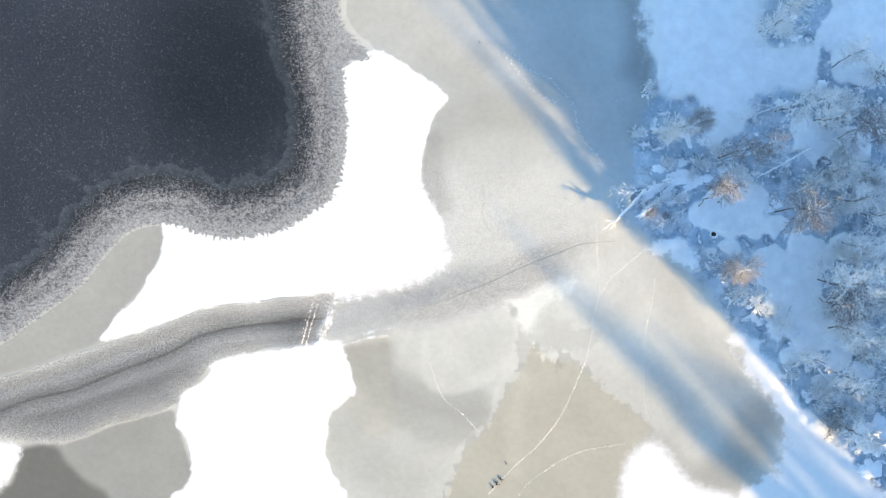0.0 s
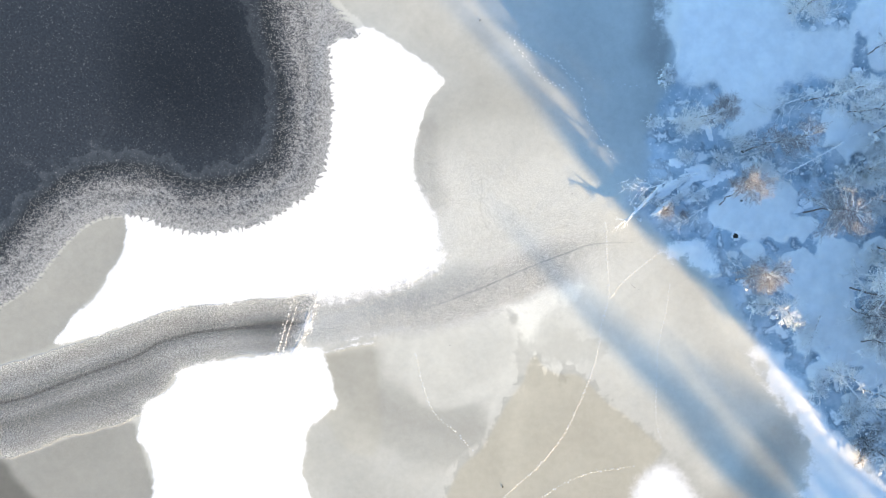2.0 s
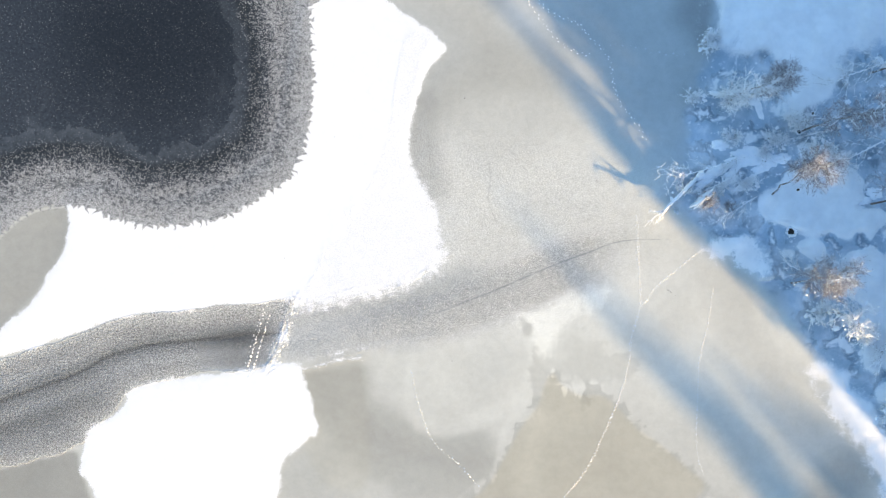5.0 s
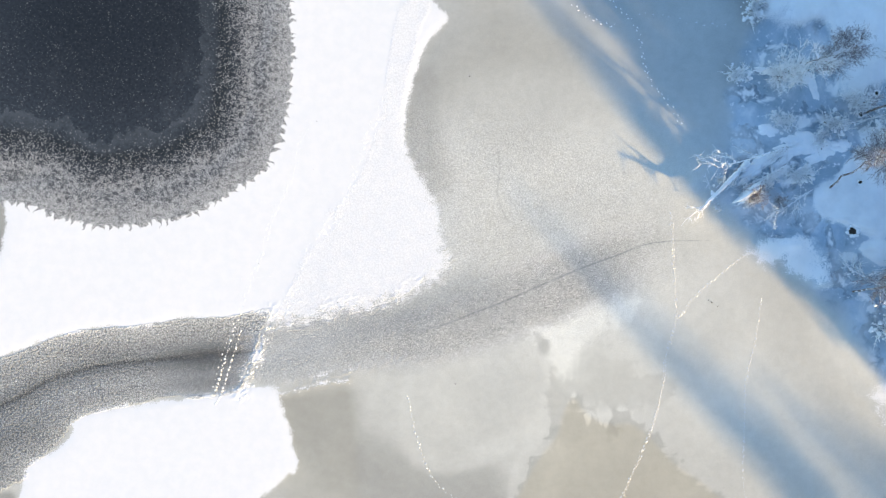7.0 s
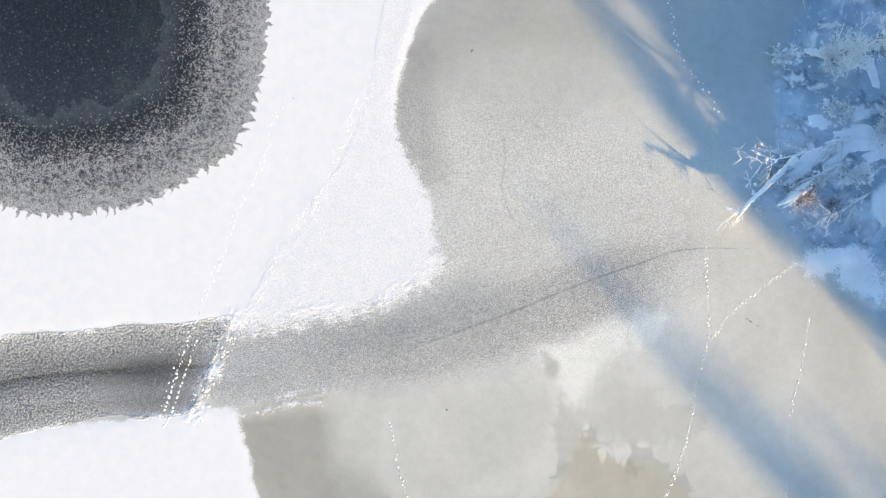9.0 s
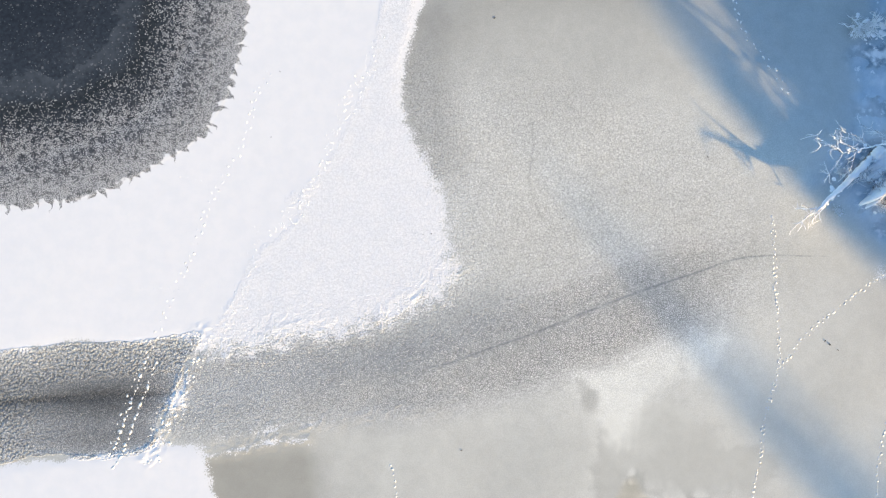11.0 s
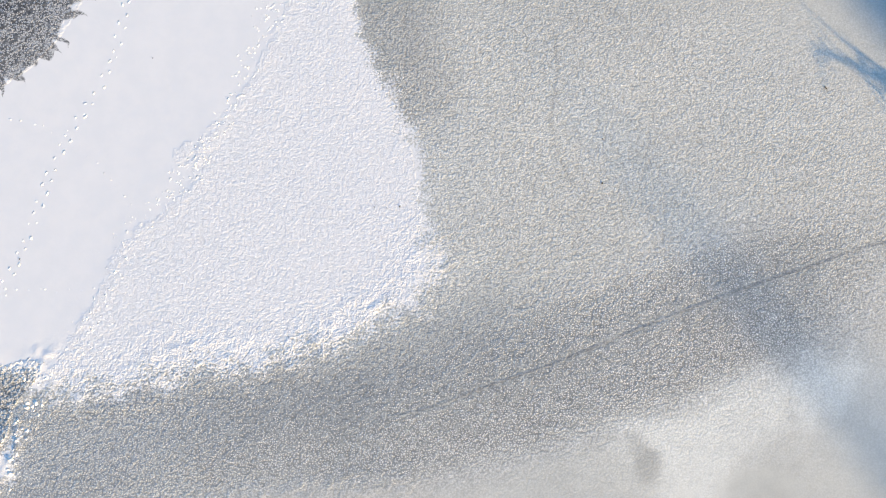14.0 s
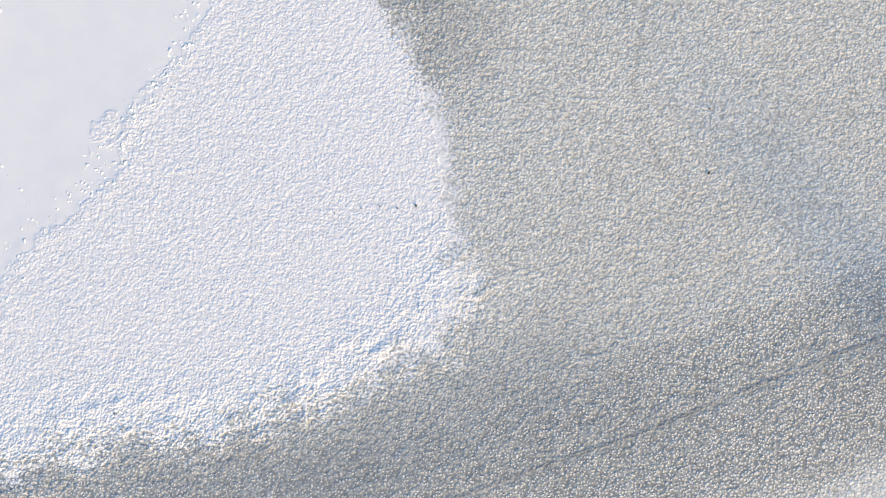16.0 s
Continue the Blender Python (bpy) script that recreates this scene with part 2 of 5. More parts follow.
    n.bump(n.math("ADD", n.math("ADD", n.math("MULTIPLY", lumps, n.span(laned, 0.0, 1.0, 1.0, 0.6)), n.math("ADD", coarse, heaped)), n.math("ADD", flat, beads)), 1.0, 1.0)
    wet = n.math("MULTIPLY", is_black, streak)
    return n.done(surface, n.span(wet, 0.0, 1.0, 0.85, 0.36), n.span(wet, 0.0, 1.0, 0.15, 0.25))


def make_snow():
    n = Nodes("powder_snow")
    p = n.position()
    c = n.mix(n.span(n.noise(p, 1.5, 4), 0.3, 0.7), (0.82, 0.85, 0.90), (0.89, 0.90, 0.93))
    n.bump(n.math("ADD", n.math("MULTIPLY", n.noise(p, 3.0, 4), 0.05), n.math("MULTIPLY", n.noise(p, 14.0, 3), 0.01)))
    return n.done(c, 0.8, 0.2)


def make_frosted_bark(name, bark, lighter, cover):
    """Bark with hoar frost and snow lying on its upper side."""
    n = Nodes(name)
    p = n.position()
    up = n.node("ShaderNodeSeparateXYZ", Vector=n.node("ShaderNodeNewGeometry").outputs["Normal"]).outputs[2]
    rime = n.span(n.math("ADD", up, n.math("MULTIPLY", n.math("SUBTRACT", n.noise(p, 2.5, 4, 0.7), 0.5), 2.4)), cover, cover + 0.5)
    c = n.mix(n.noise(p, 9.0, 3), bark, lighter)
    n.bump(n.math("MULTIPLY", n.noise(p, 25.0, 3), 0.01))
    return n.done(n.mix(rime, c, (0.87, 0.89, 0.92)), 0.85, 0.2)


def make_needles():
    n = Nodes("spruce_needles")
    p = n.position()
    c = n.mix(n.noise(p, 2.0, 4), (0.025, 0.04, 0.02), (0.07, 0.09, 0.05))
    return n.done(n.mix(n.span(n.noise(p, 0.9, 4), 0.5, 0.62), c, (0.75, 0.78, 0.82)), 0.8, 0.2)


def make_plain(name, a, b, scale=8.0):
    n = Nodes(name)
    p = n.position()
    n.bump(n.math("MULTIPLY", n.noise(p, scale * 2, 3), 0.01))
    return n.done(n.mix(n.noise(p, scale, 4), a, b), 0.8, 0.25)


RIM_BED = [(0.0, (0.165, 0.17, 0.175)), (0.07, (0.135, 0.14, 0.145)), (0.13, (0.098, 0.104, 0.112)), (0.19, (0.066, 0.071, 0.079)), (0.25, (0.046, 0.052, 0.061)),
           (0.30, (0.034, 0.041, 0.051)), (0.36, (0.025, 0.031, 0.038)), (0.60, (0.021, 0.025, 0.031)), (1.0, (0.020, 0.024, 0.030))]
RIM_COVER = [(0.0, 0.98), (0.06, 0.92), (0.12, 0.66), (0.165, 0.56), (0.205, 0.84), (0.24, 0.56), (0.29, 0.30), (0.35, 0.14), (0.41, 0.05), (0.46, 0.0)]
FROZEN = make_frozen_surface()
SNOW = make_snow()
BARK = make_frosted_bark("frosted_brown_bark", (0.07, 0.055, 0.05), (0.20, 0.155, 0.13), 0.25)
RIMED = make_frosted_bark("heavily_rimed_bark", (0.22, 0.19, 0.18), (0.36, 0.32, 0.30), -0.9)
WILLOW = make_frosted_bark("red_brown_willow_bark", (0.15, 0.135, 0.15), (0.28, 0.255, 0.28), 0.5)
NEEDLES = make_needles()
DEBRIS = make_plain("dark_debris", (0.02, 0.018, 0.015), (0.07, 0.05, 0.035))
PRINT = make_plain("pushed_up_snow", (0.50, 0.53, 0.58), (0.58, 0.61, 0.66))
CRUMB = make_plain("broken_snow_crust", (0.70, 0.71, 0.73), (0.79, 0.80, 0.82))


# ---- the plan: outlines and lines on the ice, in metres ----
DARK_ICE = [
    (-15.1, 53.4), (-16.8, 40.7), (-16.5, 35.3), (-16.1, 29.8), (-15.6, 24.4), (-15.4, 19.8), (-15.9, 14.3), (-16.9,
    10.6), (-18.9, 7.7), (-22.1, 5.5), (-25.3, 3.6), (-28.6, 2.7), (-32.3, 2.1), (-35.5, 1.9), (-39.2, 2.6), (-42.4,
    3.8), (-45.6, 4.2), (-49.8, 3.4), (-53, 1.1), (-56.2, -2.7), (-59.5, -6.6), (-63.7, -9.7), (-68.3, -13), (-72,
    -15.6), (-86, -22.4), (-109.2, -24.5), (-107.9, 67), (-26.1, 67.7)]
TONGUE = [
    (-17.2, 38), (-15.7, 35.8), (-14.2, 34), (-12.4, 32.8), (-12.2, 31.3), (-13.4, 31), (-14.7, 31.1), (-15.6, 30),
    (-16.9, 30.6)]
SNOW_MAIN = [
    (-16.9, 30.2), (-14.5, 30.6), (-12.2, 32.4), (-10.5, 32.8), (-8.5, 32.1), (-6.5, 30.7), (-3.4, 28.8), (-1.1, 27.2),
    (0.7, 25.6), (1, 24.7), (-0.6, 23.1), (-1.9, 20.4), (-2.9, 16.7), (-3.3, 12.8), (-2.3, 9.9), (-0.7, 6.7), (0.4,
    4.5), (0.7, 0.7), (0.4, -1.9), (-1.8, -3.2), (-4.1, -4.4), (-7.3, -5.5), (-10.1, -5.7), (-12.8, -6.7), (-15.6,
    -7.1), (-17.3, -6.3), (-20.2, -6.9), (-23, -7.4), (-25.8, -7.2), (-30.4, -8.1), (-35, -8.6), (-39.6, -9.7), (-43.3,
    -11.3), (-47, -12.6), (-50.7, -13.9), (-55.8, -14.9), (-53, -11), (-49.8, -7.7), (-47.8, -4.4), (-46.1, -1.2),
    (-45.4, 2.1), (-45.2, 5.3), (-40.6, 6.7), (-33.2, 4.9), (-25.8, 6.9), (-20.3, 11.5), (-18.1, 22.5)]
SNOW_SOUTH = [
    (-16.5, -14.9), (-20.2, -14.9), (-23.9, -15.9), (-27.6, -16.1), (-31.3, -16.9), (-35, -17.7), (-37.8, -18.7),
    (-37.9, -20.1), (-40.1, -22), (-42.2, -23.4), (-42.6, -25), (-43.1, -27.6), (-42.4, -30.4), (-41, -33.2), (-40.7,
    -36), (-41.9, -38.8), (-44.2, -40.9), (-45.2, -48.3), (-44.2, -61.5), (-12.5, -61.2), (-13.5, -48), (-15.2, -40.6),
    (-16.3, -38.6), (-17.7, -35.8), (-18.5, -32), (-18.1, -29.7), (-17.3, -26.9), (-15.5, -24.5), (-13.8, -23.1),
    (-14.1, -19.9), (-15.4, -17.1)]
SNOW_CORNER = [
    (-77.7, -31.5), (-72.1, -32), (-69.8, -32.1), (-68.8, -33.5), (-70.3, -37.2), (-72.2, -39.3), (-77.8, -42), (-83.3,
    -36.4)]
SNOW_EAST = [
    (30, -40.2), (30.3, -36.2), (31.7, -33), (34.7, -30.8), (37.5, -32.4), (39.9, -35.7), (43.2, -38.2), (48.8, -39.8),
    (54.5, -46.3), (58.5, -60.5), (28.6, -60.8), (29.6, -47.5)]
BANK_SOUTH = [
    (47.9, -12.6), (50, -16.9), (52.6, -20.3), (55.9, -24.8), (57.5, -29.4), (55.9, -35.1), (52, -38.1), (49.8, -41.7),
    (54.6, -51), (66, -62.3), (91.3, -62), (80.6, -47), (73.7, -39.8), (68.7, -35.4), (65.1, -31.2), (61.5, -26.1),
    (57.7, -21.8), (53.9, -17.8), (51, -13.8)]
BANK_NORTH = [
    (32.6, 41.2), (33.6, 35.8), (34.6, 31.2), (34.6, 27.6), (38.3, 25.8), (42, 24.7), (43.2, 20.4), (44.1, 18.1), (46.7,
    18.6), (49.2, 21.3), (50.3, 25), (52.2, 26.7), (56.6, 26.1), (59.4, 27.8), (60.4, 32.4), (58.3, 33.8), (51.9, 33),
    (51.4, 37.7), (52.8, 41.4), (53.3, 52.2), (31.5, 52)]
BANK_EAST = [
    (62, 41.5), (62.8, 37.9), (61.2, 34.7), (63.8, 32.9), (62.6, 31), (64.1, 27.9), (67.6, 27.9), (72, 29.8), (78.5,
    30.7), (78.1, 47.1), (61.7, 46.9)]
BANK_MID = [
    (57.2, 20.9), (58.6, 22.8), (61.3, 21.9), (64.1, 20.6), (65.9, 21), (67.8, 18.8), (68.8, 16.5), (66.1, 14.9), (62.4,
    15.5), (59.2, 16.1), (57.6, 18.2)]
BANK_WEST = [
    (34.1, 1.4), (37.6, 2.2), (40.6, 0.9), (42.3, -1.2), (41, -2.7), (37.6, -1.2)]
BANK_BROAD = [
    (42.7, 5), (43.6, 4.8), (44.8, 4.4), (46.8, 3.4), (48.6, 3.3), (51.2, 2.3), (53.2, 3.1), (54.9, 4.1), (55.8, 5.5),
    (52.5, 6.7), (52.8, 8), (52.1, 11.2), (48.9, 13.7), (45.4, 13.7), (45.1, 12.5), (44, 11.9), (42.9, 9), (40.9, 8.1),
    (40.7, 6.1)]
BANK_DROP = [
    (45.2, 1.8), (46.8, 2.6), (48.3, 2.1), (48.8, 0.4), (47.6, -0.2), (46, 0.7)]
BANK_LOBED = [
    (51.3, 0), (53, 1.1), (55.3, 0.5), (56, -1.2), (57.1, -0.3), (56.7, 3.4), (58.1, 3.2), (61.4, 2.1), (62.3, 0),
    (64.8, 3), (67.7, 2.7), (68.4, 0.1), (63.2, -1.1), (62.4, -5), (62.8, -8.1), (68.4, -9.2), (69.1, -12.1), (67.7,
    -15.1), (65.5, -18), (63.7, -17.5), (63.4, -15.7), (61.9, -15.2), (60.7, -16.1), (57.6, -17.6), (56.5, -16.1),
    (58.1, -14.6), (58.3, -12.3), (55.7, -13.2), (54.4, -12.3), (54.4, -9.4), (52.9, -7.7), (54, -5.6), (52.5, -3.9),
    (51.4, -1.6)]
BANK_STRIP = [
    (60.9, -20.2), (63.8, -19.8), (65.6, -22.1), (68.3, -24.2), (66.8, -25.1), (65, -23.3), (62.1, -22.2)]
CHANNEL = [
    (-83.2, -24.5), (-72.1, -21.2), (-66.5, -19.6), (-60.9, -17.7), (-55.4, -15.8), (-49.8, -13.9), (-44.2, -11.8),
    (-39.6, -9.9), (-35, -8.6), (-30.4, -8.1), (-25.8, -7.2), (-21.1, -6.9), (-16.8, -6.2), (-17.3, -8.3), (-18.2,
    -10.6), (-19.3, -12.5), (-20, -14.9), (-23.9, -15.9), (-27.6, -16.1), (-31.3, -16.9), (-35, -17.7), (-37.3, -18.7),
    (-39.1, -21.5), (-42.2, -23.6), (-42.6, -25), (-45.2, -26.5), (-49.8, -27.9), (-54.5, -29.1), (-58.2, -31), (-61.9,
    -32), (-66.5, -31.9), (-72.1, -31.3), (-83.3, -33.6)]
GREY_WEST = [
    (-49.8, 3.4), (-45.6, 4.1), (-45.4, 1.1), (-46.6, -2.6), (-48.9, -6.3), (-52.6, -10.5), (-56.3, -15.2), (-62.8,
    -18), (-72.1, -20.9), (-83.2, -24.3), (-83.2, -20.5), (-72, -15.6), (-66.5, -12), (-61.8, -8.3), (-58.1, -4.5),
    (-54.4, 0.1)]
GREY_SOUTH = [
    (-63.6, -31.5), (-58.2, -30.6), (-49.8, -27.5), (-44.2, -26.3), (-43.1, -28.1), (-41.9, -32.3), (-40.7, -36),
    (-41.9, -38.8), (-44.2, -40.9), (-45.2, -45.4), (-55.4, -46.5), (-59.1, -39), (-62.1, -35.3)]
POND_WEST = [
    (-68.8, -33.5), (-66.6, -32.5), (-62.8, -32.7), (-61.4, -35.3), (-58.7, -38.1), (-54.5, -40.8), (-50.8, -48.3),
    (-76.9, -48.6), (-72.2, -40.1), (-70.3, -38.2)]
POND_MID = [
    (-16.5, -15.4), (-11.8, -14.8), (-9.1, -14.1), (-8.1, -14.8), (-7.5, -17.9), (-7.2, -22.6), (-6.9, -26.3), (-8,
    -30.5), (-11.7, -30.1), (-14.5, -26.9), (-15.5, -23.6), (-15.3, -18.9)]
OLIVE = [
    (15.5, -15.1), (16.4, -16.4), (18.7, -17.7), (21.5, -17.7), (23.4, -19), (26.2, -21.8), (29, -23.6), (32.3, -26.4),
    (34.6, -28.7), (31.7, -32.5), (30.1, -36.7), (29.9, -40.2), (29.9, -51.3), (-1.3, -51.6), (1.4, -40.5), (3.2,
    -35.6), (5, -31.8), (7.9, -29), (11.4, -22.4), (13.7, -19.1), (14.5, -16.3)]
DUST = [
    (11.7, -8.9), (14.9, -7.5), (20.4, -5.2), (24.1, -4.7), (25.2, -6.5), (20.5, -10.4), (17.2, -10.3), (15.7, -13.3),
    (14, -12.3), (12.6, -11.2)]
WHITE_RIDGE = [
    (10.9, -8.1), (12.4, -7.4), (15.1, -6.3), (18.1, -5.1), (21.4, -4.2), (21, -5.6), (18.5, -6.9), (16.7, -8.8), (15.4,
    -9.9), (15.2, -11.3), (14.4, -11.9), (13.5, -11), (12.6, -9.6)]
HOLLOW = [
    (13.2, -11.6), (14, -10.7), (15.1, -11.4), (15.8, -10.1), (17.3, -9.4), (18.9, -9.7), (20, -11.1), (23, -12.4),
    (25.9, -13.4), (23.6, -15.1), (19.6, -15.8), (16.5, -15.3), (15.3, -14.5), (14.2, -16.6), (13.4, -17.1), (13.1, -14)]
BLOT = [
    (11.2, -8.3), (11.9, -8.7), (12.6, -9), (12.4, -9.9), (11.9, -10.1), (11.6, -9.3)]
CRUST = [
    (-4, 26.4), (-5.3, 20.1), (-5.5, 16.9), (-6.3, 12.7), (-8.1, 7.9), (-10, 4.7), (-11.4, 2.9), (-9.6, 6.1), (-10.2,
    4.8), (-11.3, 4.4), (-11.4, 3.3), (-10.3, 2.9), (-11.2, 1.7), (-13.1, 0), (-14, -1.3), (-14.4, -2.8), (-15.2, -4.3),
    (-16, -5.9), (-16.8, -7.6), (-16.9, -6.8), (-14.9, -7.7), (-11.6, -7.1), (-7.5, -6.9), (-3.6, -5.3), (0.3, -1.7),
    (0.7, 1.1), (-0, 4.9), (-1.6, 8.2), (-2.9, 11.5), (-3.5, 15.8), (-3.2, 16.5), (-2, 23.4), (-0.9, 26.6)]
RIDGE_A = [
    (-77.7, -29.1), (-72.1, -26.8), (-66.5, -24.6), (-60, -23.1), (-53.5, -20.4), (-48, -18.3), (-43.3, -16.4), (-40.1,
    -14.4), (-35, -12.9), (-30.4, -12.2), (-23.9, -11.5), (-18.8, -10.9)]
RIDGE_B = [
    (-77.7, -31.2), (-72.1, -28.8), (-66.5, -27.7), (-60, -26.1), (-53.5, -24), (-48, -22.2), (-41.5, -20.1)]
CRACK = [
    (-3.4, -8.4), (0.7, -7.8), (4.4, -6.3), (7.4, -5.1), (10.8, -3.5), (14.1, -2), (16.9, -0.8), (20, 0.4), (22.4, 1.4),
    (25.2, 1.9), (27.6, 2), (31.7, 2.2)]
CRACK_NORTH = [
    (6.8, 11), (6.9, 8.4), (6.7, 6.8), (7, 5.5), (7.4, 4.5), (7.9, 3.7)]
SHORE = [
    (33.3, 52.1), (33.6, 35.8), (33.6, 31.2), (32.8, 26.7), (30.6, 19.3), (29.4, 12), (27.1, 7.4), (31.3, 4.6), (35.1,
    1), (38.8, -1.7), (43.5, -7.2), (48.3, -13.7), (52.6, -20.1), (57.3, -27.1), (61.6, -32.2), (69.2, -37.7), (80.6,
    -47)]
SWIRL = [
    (-10.6, -16.1), (-9.9, -21.7), (-7.2, -25.2), (-2.6, -27.3), (3, -28.6), (7.2, -27.6)]
SWIRL_INNER = [
    (-6.5, -21.2), (-3, -23.5), (0.6, -25), (6.1, -24.1)]
RING = [
    (-2.4, -13.5), (-2, -19.9), (0.5, -22.1), (4.4, -21.9), (9.2, -19.6), (12.7, -17.1)]
FRINGE = [
    (3.1, -32.7), (6.7, -29.4), (8.7, -27.4), (9.3, -23.3), (10.3, -21.2), (12.4, -18.6), (13.9, -17.7)]
FRINGE_NORTH = [
    (15.3, -14.5), (16, -16.1), (17.4, -17.1), (19.1, -16.6), (21.1, -16.1)]
TRAIL_A = [
    (25.3, 5), (25.6, -0), (26, -6), (25.1, -10.2), (24.7, -13.9), (23.8, -17.6), (22, -22.3), (19.8, -27), (16.1,
    -31.7), (12, -35.5), (8.3, -39.7)]
TRAIL_B = [
    (26.1, -6.5), (28.2, -3.7), (31.4, -0.9), (33.7, 1)]
TRAIL_C = [
    (35.1, -3.4), (34.5, -8.3), (33.6, -12.9), (33.5, -18.5), (33.6, -24.1), (34.6, -27.3)]
TRAIL_D = [
    (-2.4, -14.6), (-1.2, -19.3), (0.7, -23.9), (4, -26.7), (6.6, -29.5)]
TRAIL_E = [
    (31, -31.1), (26.3, -31.8), (21.7, -33.1), (18, -35.4), (14.8, -37.8), (13.4, -39.7)]
TRAIL_F = [
    (-13.3, 14), (-14, 12.3), (-14.5, 11.4), (-14.6, 10.1), (-14.7, 8.9), (-15.1, 7.7), (-15.7, 6.3), (-16.6, 4.7),
    (-17.3, 2.7), (-18.2, -0.8), (-19.7, -5), (-20.6, -7.7), (-22, -12.1), (-22.9, -15.7)]
TRAIL_G = [
    (-20.3, -8.3), (-21.1, -11), (-22.2, -15), (-22.9, -16.4)]
TRAIL_H = [
    (10, 32.6), (11.8, 30.1), (13.4, 28.1), (14.5, 26.7), (16.9, 25.1), (19.1, 24.7)]
TRAIL_I = [
    (11, 32.8), (13.9, 29.8), (17, 28.7), (19.1, 26.7), (21.2, 24.4), (22.1, 20.6), (23, 18.6), (24.8, 16.6), (26.2,
    14.3)]
TRAIL_K = [
    (20.4, 26.1), (23.9, 26), (27.3, 25.2), (30.7, 25)]
TRAIL_L = [
    (-20, 5.3), (-17.7, 4.8), (-16, 4), (-14.5, 2.6), (-13.1, 1)]
TRAIL_J = [
    (-25.5, -3.6), (-22.1, -3.4), (-18.8, -3.1), (-14.7, -2.8)]
SCUFF_A = [
    (-16.9, -6.4), (-17.6, -9.5), (-18.9, -13.1), (-20, -15.7)]
SCUFF_B = [
    (-5.5, 16.9), (-7.2, 12.7), (-7.6, 10.9), (-8.3, 9), (-9.4, 6.2), (-10.4, 4.6), (-11, 3), (-13.4, 0.4), (-14.4, -3.2), (-16, -6.3)]
SCUFF_C = [
    (-15.5, -15.3), (-13, -14.5), (-10.5, -13.9), (-8.7, -13.7)]
SCUFF_D = [
    (-15.1, -14), (-11, -13.1), (-7, -12.2), (-3.5, -11.5), (0.6, -10.8)]


# ---- the lake: one sheet to the horizon ----
def smooth_line(points, closed, steps=8):
    """Catmull-Rom curve through the plan's points."""
    p = np.array(points, float)
    p = np.vstack([p[-1:], p, p[:2]]) if closed else np.vstack([2 * p[:1] - p[1:2], p, 2 * p[-1:] - p[-2:-1]])
    t = np.arange(steps)[:, None] / steps
    out = []
    for a, b, c, d in zip(p, p[1:], p[2:], p[3:]):
        out.append(0.5 * (2 * b + (c - a) * t + (2 * a - 5 * b + 4 * c - d) * t * t + (3 * b - a - 3 * c + d) * t ** 3))
    out = np.vstack(out)
    return out if closed else np.vstack([out, p[-2:-1]])


def line_distance(px, py, line):
    best = np.full(px.shape, 1e9)
    for (ax, ay), (bx, by) in zip(line, line[1:]):
        dx, dy = bx - ax, by - ay
        k = np.clip(((px - ax) * dx + (py - ay) * dy) / (dx * dx + dy * dy + 1e-9), 0, 1)
        best = np.minimum(best, (px - ax - k * dx) ** 2 + (py - ay - k * dy) ** 2)
    return np.sqrt(best)


def line_arc(px, py, line):
    """How far along the line its nearest point lies."""
    best, arc = np.full(px.shape, 1e9), np.zeros(px.shape)
    gone = 0.0
    for a, b in zip(line, line[1:]):
        dx, dy = b[0] - a[0], b[1] - a[1]
        size = math.hypot(dx, dy) or 1e-6
        k = np.clip(((px - a[0]) * dx + (py - a[1]) * dy) / size ** 2, 0, 1)
        d = np.hypot(px - a[0] - k * dx, py - a[1] - k * dy)
        closer = d < best
        best = np.where(closer, d, best)
        arc = np.where(closer, gone + k * size, arc)
        gone += size
    return arc


def inside_distance(px, py, outline):
    """Metres from a closed outline, positive inside."""
    line = smooth_line(outline, True)
    line = np.vstack([line, line[:1]])
    odd = np.zeros(px.shape, bool)
    for (ax, ay), (bx, by) in zip(line, line[1:]):
        if ay != by:
            odd ^= ((ay > py) != (by > py)) & (px < (bx - ax) * (py - ay) / (by - ay) + ax)
    return np.where(odd, 1, -1) * line_distance(px, py, line)


def lattice(x, y, size, seed):
    """Smooth value noise, 0 to 1, with cells of that size."""
    gx, gy = x / size, y / size
    ix, iy = np.floor(gx).astype(np.int64), np.floor(gy).astype(np.int64)
    fx, fy = gx - ix, gy - iy
    fx, fy = fx * fx * (3 - 2 * fx), fy * fy * (3 - 2 * fy)

    def pick(a, b):
        h = (a * 374761393 + b * 668265263 + seed * 362437) & 0x7FFFFFFF
        h = ((h ^ (h >> 13)) * 1274126177) & 0x7FFFFFFF
        return ((h ^ (h >> 16)) & 0xFFFF) / 65535.0

    top = pick(ix, iy) * (1 - fx) + pick(ix + 1, iy) * fx
    low = pick(ix, iy + 1) * (1 - fx) + pick(ix + 1, iy + 1) * fx
    return top * (1 - fy) + low * fy


def ease(v, a, b):
    k = np.clip((v - a) / (b - a), 0, 1)
    return k * k * (3 - 2 * k)


def axis(lo, hi, fine_lo, fine_hi, coarse, fine):
    out = [np.arange(lo, fine_lo, coarse), np.arange(fine_lo, fine_hi, fine), np.arange(fine_hi, hi + coarse / 2, coarse)]
    far = np.array([6, 15, 35, 80, 180, 420, 900, 1800.0])
    return np.concatenate([lo - far[::-1], *out, out[2][-1] + far])


COARSE_X, COARSE_Y = np.arange(-80, 80.1, 0.5), np.arange(-48, 48.1, 0.5)
CX, CY = np.meshgrid(COARSE_X, COARSE_Y)
GX, GY = axis(-78, 78, -23, 25, 0.34, 0.09), axis(-46, 46, -25, 17, 0.34, 0.09)
